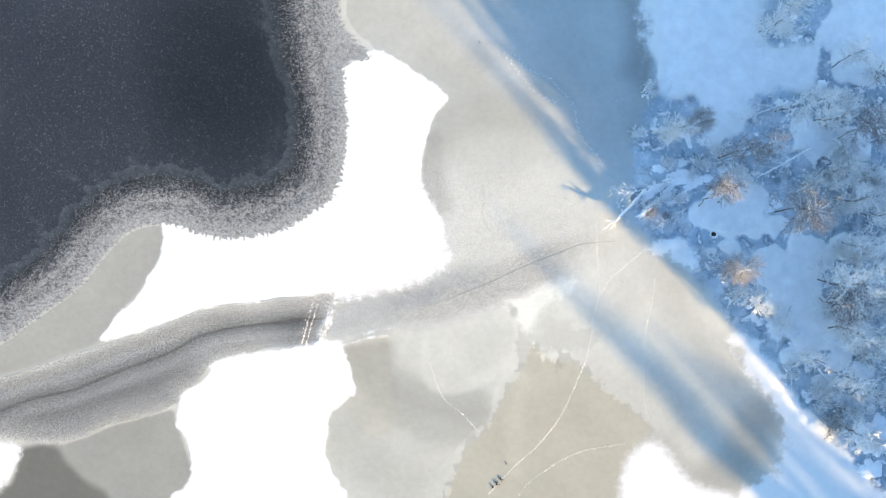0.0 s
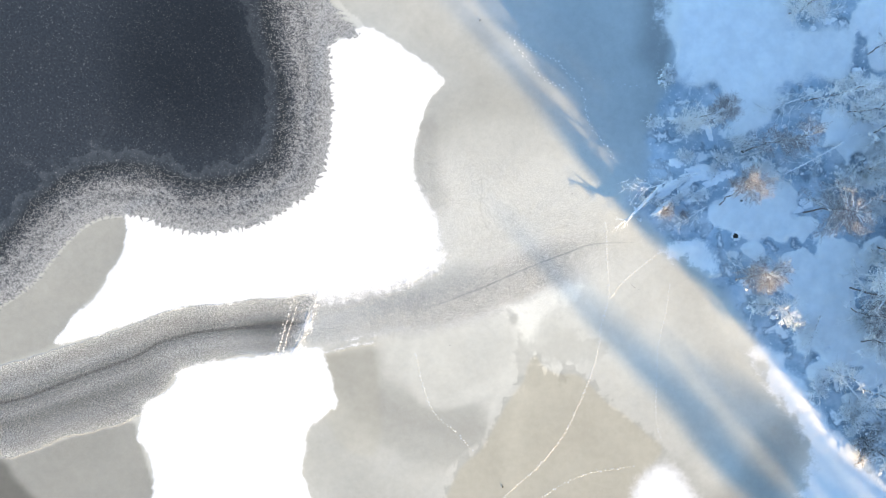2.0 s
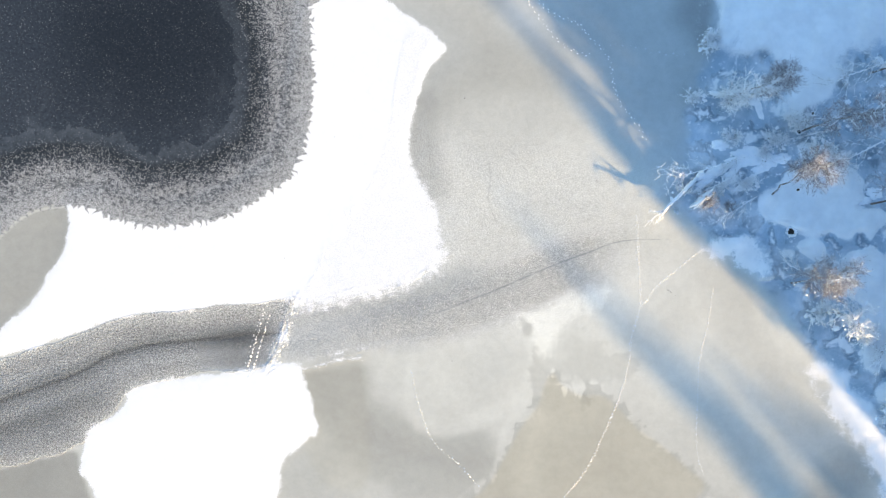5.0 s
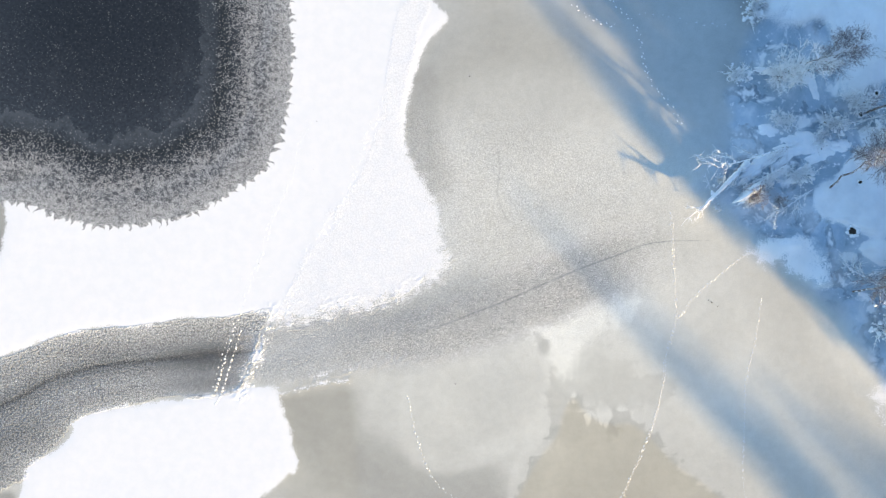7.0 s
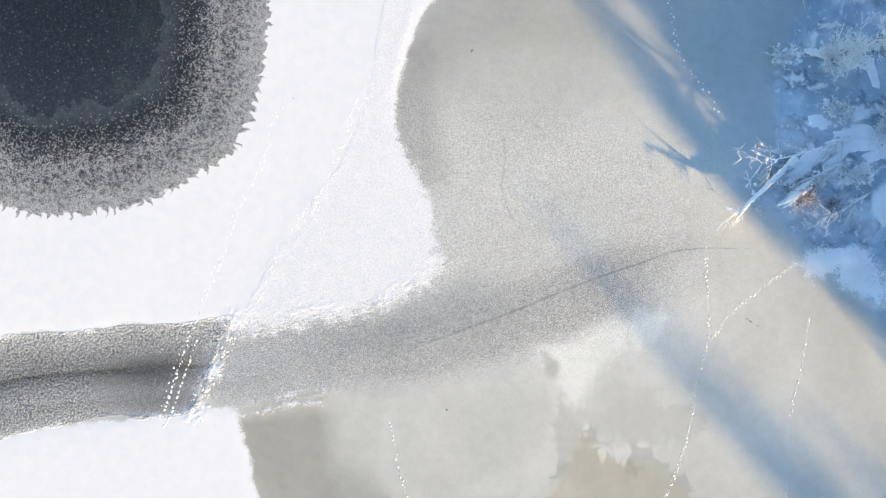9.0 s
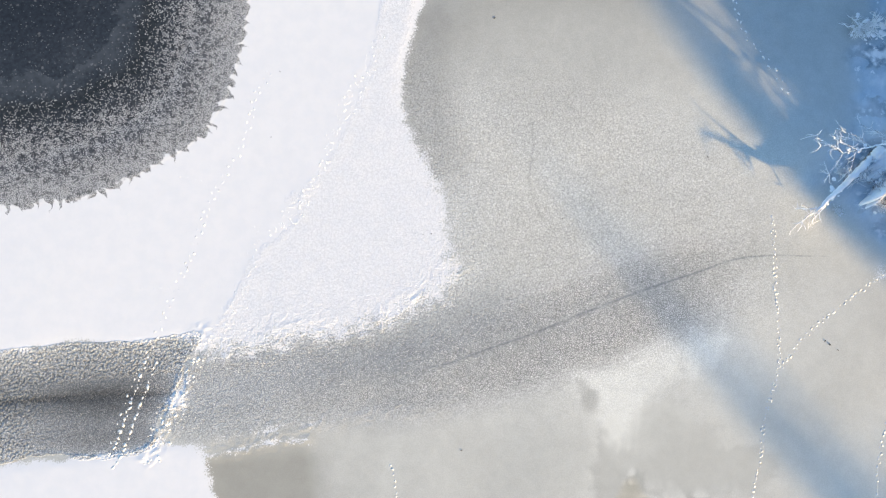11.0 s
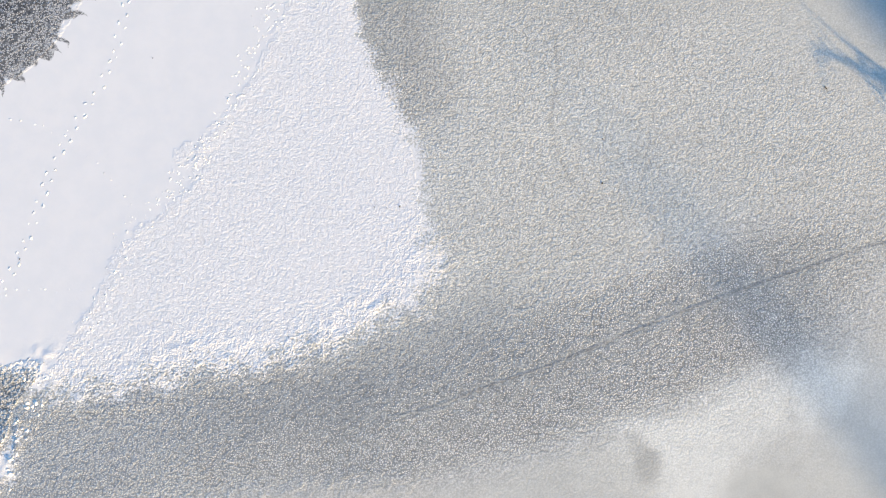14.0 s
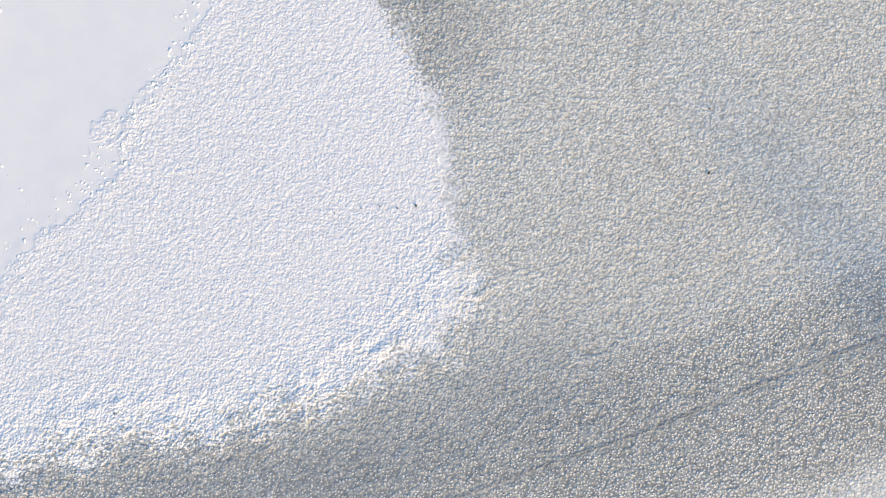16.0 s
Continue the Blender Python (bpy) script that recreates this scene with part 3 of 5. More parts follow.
X, Y = (v.astype(float) for v in np.meshgrid(GX, GY))


def spread(field):
    """From the coarse plan to the sheet's own points."""
    u = np.clip((X + 80) / 0.5, 0, len(COARSE_X) - 1.001)
    v = np.clip((Y + 48) / 0.5, 0, len(COARSE_Y) - 1.001)
    i, j = u.astype(int), v.astype(int)
    a, b = u - i, v - j
    return (field[j, i] * (1 - a) + field[j, i + 1] * a) * (1 - b) + (field[j + 1, i] * (1 - a) + field[j + 1, i + 1] * a) * b


def thin(points, reach):
    """Distance to a narrow line, exact close to it."""
    line = smooth_line(points, False)
    far = spread(line_distance(CX, CY, line))
    near = far < reach
    far[near] = line_distance(X[near], Y[near], line)
    return far


def area(outline):
    return spread(inside_distance(CX, CY, outline))


def stroke(points, closed=False):
    return spread(line_distance(CX, CY, smooth_line(points, closed)))


wob = (lattice(X, Y, 2.2, 3) - 0.5) * 1.6 + (lattice(X, Y, 0.8, 4) - 0.5) * 0.8
wob_soft = (lattice(X, Y, 6.0, 5) - 0.5) * 4 + (lattice(X, Y, 2.5, 6) - 0.5) * 1.5
arc = spread(line_arc(CX, CY, smooth_line(DARK_ICE, True)))
dark = np.maximum(area(DARK_ICE) * (1 - 0.2 * ease(Y, 22, 36) * ease(X, -45, -30)), area(TONGUE) * 0.8)
snow_main, snow_south, snow_corner, snow_east = area(SNOW_MAIN), area(SNOW_SOUTH), area(SNOW_CORNER), area(SNOW_EAST)
billow = np.abs(lattice(X, Y, 1.7, 71) - 0.5) * 4.4 + np.abs(lattice(X, Y, 0.7, 72) - 0.5) * 2.2 - 1.6
knobs = np.abs(lattice(X, Y, 3.1, 73) - 0.5) * 6 + billow * 0.5 - 1.6
banks = [area(o) - knobs * k for o, k in ((BANK_SOUTH, 0.6), (BANK_NORTH, 0.7), (BANK_EAST, 0.9), (BANK_MID, 0.9), (BANK_WEST, 0.8), (BANK_BROAD, 0.5), (BANK_DROP, 0.1),
                                      (BANK_LOBED, 0.6), (BANK_STRIP, 0.3))]
north_lip = ease(X, -42, -30) * ease(Y, -12, -10)
channel, crust_d, dust = area(CHANNEL) - 0.3 * north_lip, area(CRUST), area(DUST)
snow_main = snow_main + 0.35 * north_lip * ease(-X, 15.5, 17)
shore_side = area(SHORE + [(200, -80), (200, 80), (33, 80)])
crack, ridge_a, ridge_b = thin(CRACK, 2.0), thin(RIDGE_A, 2.0), stroke(RIDGE_B)

# slush-ice tone: soft stains, old ponds, swept lanes
tone = np.full(X.shape, 0.57) + (lattice(X, Y, 9.0, 11) - 0.5) * 0.05 + (lattice(X, Y, 3.0, 12) - 0.5) * 0.03


def stain(distance, reach, value, strength=1.0):
    global tone
    k = ease(-distance + wob_soft * 0.25 * np.minimum(1, reach), -reach, reach) * strength
    tone = tone * (1 - k) + value * k


stain(-area(GREY_WEST) - 1.0 + wob * 0.2, 1.2, 0.42)
stain(-area(GREY_WEST) + wob * 0.2, 0.5, 0.36)
stain(-area(GREY_SOUTH) + wob * 0.2, 0.35, 0.34)
stain(-area(POND_WEST), 0.8, 0.17)
for line, width, value, k in (
        (SWIRL, 3.4, 0.40, 0.8),
        (SWIRL_INNER, 2.2, 0.38, 0.65),
        (RING, 0.9, 0.62, 0.75),
        (FRINGE, 0.5, 0.63, 0.6),
        (FRINGE_NORTH, 0.4, 0.66, 0.8),
        ([(-16, -28), (-12, -34), (-6, -38)], 4.5, 0.47, 0.7),
        ([(0, 18), (2, 22), (7, 23.5), (14, 24)], 3.2, 0.46, 0.7),
        ([(-1.6, 18), (-1.6, 12), (-0.7, 7.8)], 2.1, 0.40, 0.85),
        ([(12.5, -10), (12.8, -14), (12.2, -19)], 0.6, 0.62, 0.7),
        ([(-2, 31), (3, 28), (6, 31)], 2.5, 0.50, 0.6),
        ([(36, -3), (40, -11), (47, -19)], 2.6, 0.47, 0.55),
        ([(32, 30), (33, 36), (32, 44)], 3.0, 0.36, 0.8),
        ([(35, -32), (40, -37), (46, -38)], 3.0, 0.44, 0.8),
        ([(52, -27), (49, -34), (46, -37)], 3.5, 0.38, 0.9)):
    stain(stroke(line) - width, width * 0.7, value, k)
stain(-area(POND_MID) + wob * 0.3, 0.9 + 1.6 * ease(X, -6, -1), 0.37, 1 - 0.85 * ease(-Y, 15, 27))
olive_d = area(OLIVE)
stain(-olive_d + billow * 0.8, 0.25, 0.45)
stain(stroke([(14, -21), (12.5, -27), (12.8, -36)]) - 1.6, 1.2, 0.51, 0.7)
stain(stroke([(20, -22), (24, -27), (29, -31)]) - 1.5, 1.5, 0.43, 0.6)
stain(stroke([(16.4, -15.6), (18.2, -16.6), (19.0, -17.0)]) - 0.3 + billow * 0.5, 0.4, 0.66, 0.8)
stain(-area(HOLLOW) + billow * 0.6, 0.5, 0.51)
for spot, size, value in (((19.5, -18.2), 0.75, 0.37), ((15.6, -15.3), 0.5, 0.42), ((20.4, -17.0), 0.7, 0.46)):
    stain(np.hypot(X - spot[0], Y - spot[1]) - size + billow * 0.4, 0.3, value, 0.8)
stain(-dust - 0.4 + wob * 0.9, 2.0, 0.62, 0.6)
stain(-area(WHITE_RIDGE) + billow * 0.5, 0.9, 0.74)
stain(-area(BLOT) + wob * 0.4, 0.4, 0.46)
east_lane = stroke([(-17, -11), (-9, -9.5), (0, -8.5), (9, -5), (16, -2), (24, 0.3), (31, 0.5)])
lane_core = stroke([(-17, -11.5), (-11, -9.4), (-7, -8.2), (-2.7, -6.6), (0.4, -4.6), (3, -3.6), (8, -2.8)])
lane_k = ease(-east_lane, -4.6, -1.5) * ease(-X, -27, -15)
tone = tone * (1 - lane_k) + 0.48 * lane_k
core_k = ease(-lane_core + wob_soft * 0.2, -3.4, 0.0) * ease(-X, -10, -2)
tone = tone * (1 - core_k) + (0.43 + 0.06 * ease(-X, 5, 12)) * core_k
in_channel = ease(channel + wob * 0.3, -0.3, 0.3)
mid_k = np.clip(channel / 4.2, 0, 1)
ridge_y = np.interp(X, *zip(*sorted(RIDGE_A)))
glazed = ease(ridge_y - Y + wob_soft * 0.1, -2.3, -0.5) * ease(X, -32, -23) * ease(channel, 0.0, 0.6)
lane_tone = 0.39 - 0.13 * mid_k + 0.14 * np.exp(-(channel / (0.9 + 0.8 * north_lip)) ** 2) * (0.6 + 0.4 * lattice(X, Y, 2.4, 74)) - 0.12 * glazed
lane_tone = lane_tone - 0.10 * np.exp(-(ridge_a / 0.25) ** 2) - 0.03 * np.exp(-(ridge_a / 1.2) ** 2) - 0.04 * np.exp(-(ridge_b / 0.9) ** 2)
lane_tone = lane_tone + 0.06 * np.exp(-((ridge_a - 1.9) / 0.7) ** 2) * (Y < -12)
tone = tone * (1 - in_channel) + lane_tone * in_channel
crack_k = np.exp(-(crack / 0.11) ** 2) * ease(X, -6, 3) * ease(-X, -34, -24)
north_k = np.exp(-(thin(CRACK_NORTH, 1.5) / 0.09) ** 2)
seam = np.clip(crack + 0.14 * (1 - ease(X, -12, 6) * ease(-X, -36, -24)), 0, 3)
tone = tone - 0.10 * north_k
shore_k = ease(shore_side, -0.5, 1.5)
tone = tone * (1 - shore_k) + (0.55 - 0.06 * ease(X, 56, 66) + (lattice(X, Y, 2.5, 21) - 0.5) * 0.16) * shore_k
tone = np.clip(tone, 0.1, 0.85)
gloom = 1.62 - 0.82 * np.exp(-(((X + 35) / 14) ** 2 + ((Y - 28) / 17) ** 2) ** 2) + (lattice(X, Y, 8.0, 14) - 0.5) * 0.3
west_k = ease(dark, -3.6, -1.6) * ease(-X, 44, 50)
tone = tone * (1 - west_k) + 0.37 * west_k
tone = np.where(dark > -0.25, 0.5 + (0.5 * gloom - 0.5) * ease(dark, 7, 11), tone)

near_k = ease(-np.hypot((X - 6) * 0.6, Y - 3), -18, -8)
tone = tone + np.where(dark > -1, 0, 0.05 * near_k * (1 - lane_k) * (1 - shore_k) * (1 - in_channel))
tone = np.where(dark > -1, tone, tone * (1 - (0.17 * ease(Y, 8, 22) + 0.08 * ease(-Y, 14, 24)) * (1 - shore_k)))
olive = 0.70 + 0.30 * np.maximum(ease(olive_d, -0.5, 0.5), 0.3 * ease(area(POND_MID), -1, 1)) - 0.30 * lane_k - 0.25 * core_k - in_channel * (0.36 + 0.6 * ease(-Y + 0.25 * X, 1, 7) * mid_k)
# olive drops across the forest's shadow: the shade's blue is put into the tint
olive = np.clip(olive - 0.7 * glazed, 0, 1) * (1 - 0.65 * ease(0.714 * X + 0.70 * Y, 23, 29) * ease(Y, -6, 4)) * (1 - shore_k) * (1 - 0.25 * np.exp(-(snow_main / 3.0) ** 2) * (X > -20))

south_side = ease(-Y - 0.15 * X, -3, 1) * ease(X, -19, -15)
east_side = ease(X, -6, -3) * ease(-Y, -12, -7)
main_soft = 0.45 + 1.5 * south_side + 0.9 * east_side * (1 - south_side)
snow_edge = np.maximum.reduce([(snow_main + wob * 0.25 + 0.7 * south_side) / main_soft, (snow_south + wob * 0.55) / 0.5, snow_corner / 1.2, snow_east / 4.0])
lip = thin(SCUFF_C, 2.0)
snow_edge = np.maximum(snow_edge, (-0.12 - lip + wob * 0.3) / 0.6)
snow_edge = np.maximum(snow_edge, (-0.45 - thin(SCUFF_D, 2.0) + wob * 0.5) / 1.1)
snow_edge = np.maximum(snow_edge, (0.25 - thin(SCUFF_A, 2.0) + wob * 0.9) / 0.8)
snow_edge = np.maximum.reduce([snow_edge] + [(b - 0.8 * (w == 1.9)) / w for b, w in zip(banks, (2.0, 3.2, 1.2, 0.9, 1.9, 0.7, 0.4, 0.7, 0.5))])
snow_edge = np.where(in_channel > 0.5, np.minimum(snow_edge, -channel / 0.7 + wob * 0.25), snow_edge)
snow_edge = np.clip(snow_edge, -8, 8)

on_snow = ease(snow_edge, -0.5, 0.5)
crust = ease(crust_d + wob * 0.25, -0.2, 0.35)
rough = 0.18 + 0.42 * ease(-np.hypot((X - 6) * 0.6, Y - 3), -16, -7) + 0.25 * lane_k + 0.22 * np.exp(-(stroke([(-2.5, 15), (-1.5, 9), (0.4, 5)]) / 1.6) ** 2)
rough = rough * (1 - on_snow) + 0.05 * on_snow
rough = rough + 0.45 * south_side * np.exp(-(snow_main / 1.5) ** 2) + 0.4 * lane_k * ease(-X, 3, 11) * (1 - on_snow)
rough = np.where(in_channel > 0.5, 1.15 - 0.5 * glazed, rough)
pond = np.maximum.reduce([ease(area(POND_MID), -0.3, 0.4), ease(olive_d, -0.5, 1), ease(area(POND_WEST), -0.5, 0.5), ease(area(HOLLOW), -0.3, 0.5)])
rough = rough * (1 - 0.85 * pond) 
rough = np.where(dark > 0, 0.6 * (1 - ease(dark, 4.5, 7.5)), rough)
rough = np.where(shore_side > 0, 0.15, rough)
frost = np.clip(0.12 + 0.24 * near_k + 0.5 * lane_k + 0.5 * in_channel, 0, 0.85) * (1 - 0.85 * pond) * (1 - 0.5 * np.clip(crack_k, 0, 1))
sparse = np.clip(0.75 * core_k * (1 - 0.6 * ease(-X, 5, 12)) + 0.45 * np.exp(-(crack / 1.3) ** 2) * ease(X, -6, 3) + 0.5 * in_channel * mid_k, 0, 1)

# strewn: where snow is scattered and where colours take on the shade's blue
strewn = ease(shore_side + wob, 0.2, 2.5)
calm = np.maximum(ease(shore_side, -3, 1) * (1 - 0.9 * ease(banks[4], -4, -1)), ease(snow_east, -6, -3))

# height: wind-packed lumps, snow lips, scuffs, the low shore
fine_zone = ease(X, -24, -22) * ease(-X, -26, -24) * ease(Y, -17, -15) * ease(-Y, -18, -16)
lump = (lattice(X, Y, 0.34, 41) - 0.5) * 0.006 + (lattice(X + Y * 0.3, Y, 0.20, 42) - 0.5) * 0.004
Z = lump * rough * fine_zone + (lattice(X, Y, 5.0, 43) - 0.5) * 0.02
Z += 0.025 * ease(snow_edge, -1.5, 2.0)
rim_lip = np.exp(-((crust_d - 0.25) / 0.35) ** 2) * (snow_main > 0.6)
Z += rim_lip * 0.006 * lattice(X, Y, 0.3, 45)
for s, high in ((SCUFF_A, 0.055), (SCUFF_B, 0.006), (SCUFF_C, 0.02), (SCUFF_D, 0.02)):
    Z += high * np.exp(-(stroke(s) / 0.75) ** 2) * (lattice(X, Y, 0.26, 46) ** 2)
south_lip = np.exp(-((snow_main + 0.2) / 1.4) ** 2) * south_side
Z += south_lip * (0.014 * lattice(X, Y, 0.9, 47) ** 2 + 0.030 * lattice(X, Y, 0.30, 49) ** 3)
Z += -0.002 * crack_k - 0.015 * np.exp(-(ridge_a / 0.4) ** 2)
Z += ease(shore_side, 0, 8) * (0.15 + 0.25 * lattice(X, Y, 3.0, 48)) + np.maximum(ease(np.maximum.reduce(banks[1:]) + wob * 0.4, -0.2, 0.7), 0.3 * ease(banks[0], -0.2, 1.5)) * (0.25 + 0.30 * lattice(X, Y, 1.9, 50) ** 2) * shore_k
Z += ease(X, 78, 400) * 6


def sheet(name, faces, label, category, kind="structure"):
    """The faces of the lake sheet that belong to one stretch of it."""
    rows, cols = np.nonzero(faces)
    w = X.shape[1]
    a = rows * w + cols
    quads = np.stack([a, a + 1, a + 1 + w, a + w], 1)
    used, flat = np.unique(quads, return_inverse=True)
    me = bpy.data.meshes.new(name)
    me.vertices.add(len(used))
    me.vertices.foreach_set("co", np.stack([X.ravel()[used], Y.ravel()[used], Z.ravel()[used]], 1).astype(np.float32).ravel())
    me.loops.add(quads.size)
    me.loops.foreach_set("vertex_index", flat.astype(np.int32).ravel())
    me.polygons.add(len(quads))
    me.polygons.foreach_set("loop_start", np.arange(0, quads.size, 4, dtype=np.int32))
    me.polygons.foreach_set("loop_total", np.full(len(quads), 4, np.int32))
    me.polygons.foreach_set("use_smooth", np.ones(len(quads), bool))
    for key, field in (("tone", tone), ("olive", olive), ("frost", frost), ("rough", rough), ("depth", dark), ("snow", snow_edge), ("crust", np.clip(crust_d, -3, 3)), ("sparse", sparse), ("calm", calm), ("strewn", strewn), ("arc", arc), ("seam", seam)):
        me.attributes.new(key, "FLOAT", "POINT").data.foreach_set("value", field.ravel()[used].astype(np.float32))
    me.update()
    me.validate()
    me.materials.append(FROZEN)
    return tagged(new(name, me), label, category, kind=kind)


def middle(v):
    return (v[:-1, :-1] + v[1:, 1:]) / 2


m_dark, m_snow, m_main, m_south = middle(dark) > 0, middle(snow_edge) > 0, middle(snow_main) > 0, middle(snow_south) > 0
m_chan = (middle(in_channel) > 0.5) & ~m_dark
m_shore = (middle(shore_side) > 0) & ~m_dark
m_main &= ~m_dark & ~m_chan
m_south &= ~m_dark & ~m_chan
rest = ~(m_dark | m_chan | m_main | m_south | m_shore)
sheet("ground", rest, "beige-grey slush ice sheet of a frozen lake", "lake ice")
sheet("water", m_dark, "black lake ice with a frosted grey rim", "black ice")
sheet("channel", m_chan, "refrozen dark grey lead across the ice", "refrozen channel")
sheet("snow_patch", m_main, "white wind-packed snow lying on the lake ice", "snow patch")
sheet("snow_patch", m_south, "smooth white snow lying on the ice beside the lead", "snow patch")
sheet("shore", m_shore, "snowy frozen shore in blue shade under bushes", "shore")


# ---- helpers for things ----
def ground_at(x, y):
    i, j = int(np.abs(GX - x).argmin()), int(np.abs(GY - y).argmin())
    return float(Z[j, i])


def part(name, bm, material, parent, label="", kind=""):
    me = bpy.data.meshes.new(name)
    bm.to_mesh(me)
    bm.free()
    for f in me.polygons:
        f.use_smooth = True
    me.materials.append(material)
    ob = new(name, me)
    ob.parent = parent
    return tagged(ob, label, kind=kind)


def tube(bm, points, r0, r1, sides=4):
    """A tapered limb along points."""
    rings = []
    count = len(points)
    for i, p in enumerate(points):
        d = (points[min(i + 1, count - 1)] - points[max(i - 1, 0)]).normalized()
        a = d.orthogonal().normalized()
        b = d.cross(a)
        r = r0 + (r1 - r0) * i / (count - 1)
        rings.append([bm.verts.new(p + (a * math.cos(2 * math.pi * k / sides) + b * math.sin(2 * math.pi * k / sides)) * r) for k in range(sides)])
    for one, two in zip(rings, rings[1:]):
        for k in range(sides):
            bm.faces.new((one[k], one[(k + 1) % sides], two[(k + 1) % sides], two[k]))
    bm.faces.new(rings[-1])


def clump(bm, at, size, rng, flat=0.6):
    """An uneven lump of snow or frost."""
    m = Matrix.Translation(at) @ Euler((0, 0, rng.uniform(0, 6.3))).to_matrix().to_4x4() @ Matrix.Diagonal((size * rng.uniform(0.8, 1.6), size, size * flat, 1))
    for v in bmesh.ops.create_icosphere(bm, subdivisions=1, radius=1.0, matrix=m)["verts"]:
        v.co += Vector((rng.uniform(-1, 1), rng.uniform(-1, 1), rng.uniform(-0.8, 0.8) * min(flat, 0.6))) * size * 0.22


def way(rng, base, spread_by):
    return (base + Vector((rng.gauss(0, 1), rng.gauss(0, 1), rng.gauss(0, 0.7))) * spread_by).normalized()


def limb(rng, start, heading, length, bend=0.12, droop=0.0, pieces=4):
    pts, d = [start], heading.copy()
    for i in range(pieces):
        d = way(rng, d + Vector((0, 0, -droop)), bend)
        pts.append(pts[-1] + d * length / pieces)
    return pts


def anchor(name, at, label, category, group=""):
    e = new(name)
    e.location = at
    return tagged(e, label, category, group)


def make_shrub(seed, label, height, width, stems, bark, rime, twigs=7, load=18, group="shore bushes"):
    """A many-stemmed bush: stems fan out of one root, twigs along them, snow caught in the forks."""
    rng = random.Random(seed)
    root = anchor("bush", (0, 0, 0), label, "bush", group)
    fine, snow = bmesh.new(), bmesh.new()
    for i in range(stems):
        a = rng.uniform(0, 2 * math.pi)
        out = rng.uniform(0.15, 1.0)
        head = Vector((math.cos(a) * out * width, math.sin(a) * out * width, height * rng.uniform(0.6, 1.1)))
        stem = limb(rng, Vector((rng.gauss(0, 0.15), rng.gauss(0, 0.15), 0)), head.normalized(), head.length, 0.12, 0.05, 5)
        wood = bmesh.new()
        tube(wood, stem, rng.uniform(0.05, 0.09), 0.02)
        part("stem", wood, bark, root)
        if rng.random() < load / 60:
            k = rng.randint(1, 3)
            cap = [q + Vector((rng.gauss(0, 0.03), rng.gauss(0, 0.03), 0.06)) for q in stem[k:k + 3]]
            tube(snow, cap, rng.uniform(0.08, 0.15), 0.03, 5)
        for j in range(twigs):
            k = rng.randint(1, 5)
            d = way(rng, (stem[k] - stem[k - 1]).normalized(), 0.6)
            twig = limb(rng, stem[k], d, rng.uniform(0.5, 1.3) * height * 0.28, 0.25, 0.05, 3)
            tube(fine, twig, 0.048, 0.020, 3)
            for q in range(4):
                m = rng.randint(1, 3)
                d2 = way(rng, (twig[m] - twig[m - 1]).normalized(), 0.8)
                tube(fine, limb(rng, twig[m], d2, rng.uniform(0.25, 0.7), 0.3, 0.03, 2), 0.034, 0.014, 3)
    for i in range(load):
        a, r = rng.uniform(0, 6.3), width * math.sqrt(rng.random())
        clump(snow, Vector((r * math.cos(a), r * math.sin(a), rng.uniform(0.1, 0.6) * height)), rng.choice((0.06, 0.08, 0.10, 0.12, 0.22)), rng, 0.45)
    part("twig_mass", fine, rime, root, kind="stuff")
    part("snow_load", snow, SNOW, root, "white snow caught in the twigs", "stuff")
    return root


def make_fallen(seed, label, length, bark, rime, side=14, load=26, thick=0.16, category="fallen tree"):
    """A toppled tree along +x, its branches fanning towards the tip, snow along its upper side."""
    rng = random.Random(seed)
    root = anchor("fallen_tree", (0, 0, 0), label, category, "fallen trees on the shore")
    wood, snow = bmesh.new(), bmesh.new()
    trunk = limb(rng, Vector((0, 0, 0.2)), Vector((1, 0, 0.05)), length, 0.03, 0.0, 8)
    tube(wood, trunk, thick, thick * 0.25, 6)
    for i in range(side):
        k = rng.randint(1, 8)
        s = rng.choice((-1, 1))
        d = Vector((0.8, s * rng.uniform(0.3, 0.9), rng.uniform(0.0, 0.5))).normalized()
        b = limb(rng, trunk[k], d, rng.uniform(0.15, 0.34) * length, 0.15, 0.06, 4)
        bough = bmesh.new()
        tube(bough, b, thick * 0.35, 0.012)
        branch, fine = part("branch", bough, bark, root), bmesh.new()
        for j in range(7):
            m = rng.randint(1, 4)
            d2 = way(rng, (b[m] - b[m - 1]).normalized(), 0.5)
            t = limb(rng, b[m], d2, rng.uniform(0.4, 1.1), 0.2, 0.05, 3)
            tube(fine, t, 0.035, 0.014, 3)
            for q in range(2):
                tube(fine, limb(rng, t[rng.randint(1, 3)], way(rng, d2, 0.7), rng.uniform(0.2, 0.5), 0.2, 0.02, 2), 0.025, 0.010, 3)
        part("twig_mass", fine, rime, branch, kind="stuff")
    for k in range(8):
        if rng.random() < 0.8:
            a, c = trunk[k], trunk[k + 1]
            pts = [a.lerp(c, q / 4) + Vector((0, rng.gauss(0, 0.04), thick * (0.95 - 0.08 * k) + rng.gauss(0, 0.015))) for q in range(5)]
            tube(snow, pts, thick * (1.15 - 0.09 * k), thick * (1.05 - 0.09 * k), 6)
    for i in range(load // 2):
        k = rng.randint(0, 7)
        p = trunk[k].lerp(trunk[k + 1], rng.random())
        clump(snow, p + Vector((rng.gauss(0, 0.2), rng.gauss(0, 0.25), thick * 0.5)), rng.uniform(0.06, 0.16), rng, 0.5)
    trunk_ob = part("trunk", wood, bark, root)
    part("snow_load", snow, SNOW, trunk_ob, "snow lying along the trunk", "stuff")
    return root


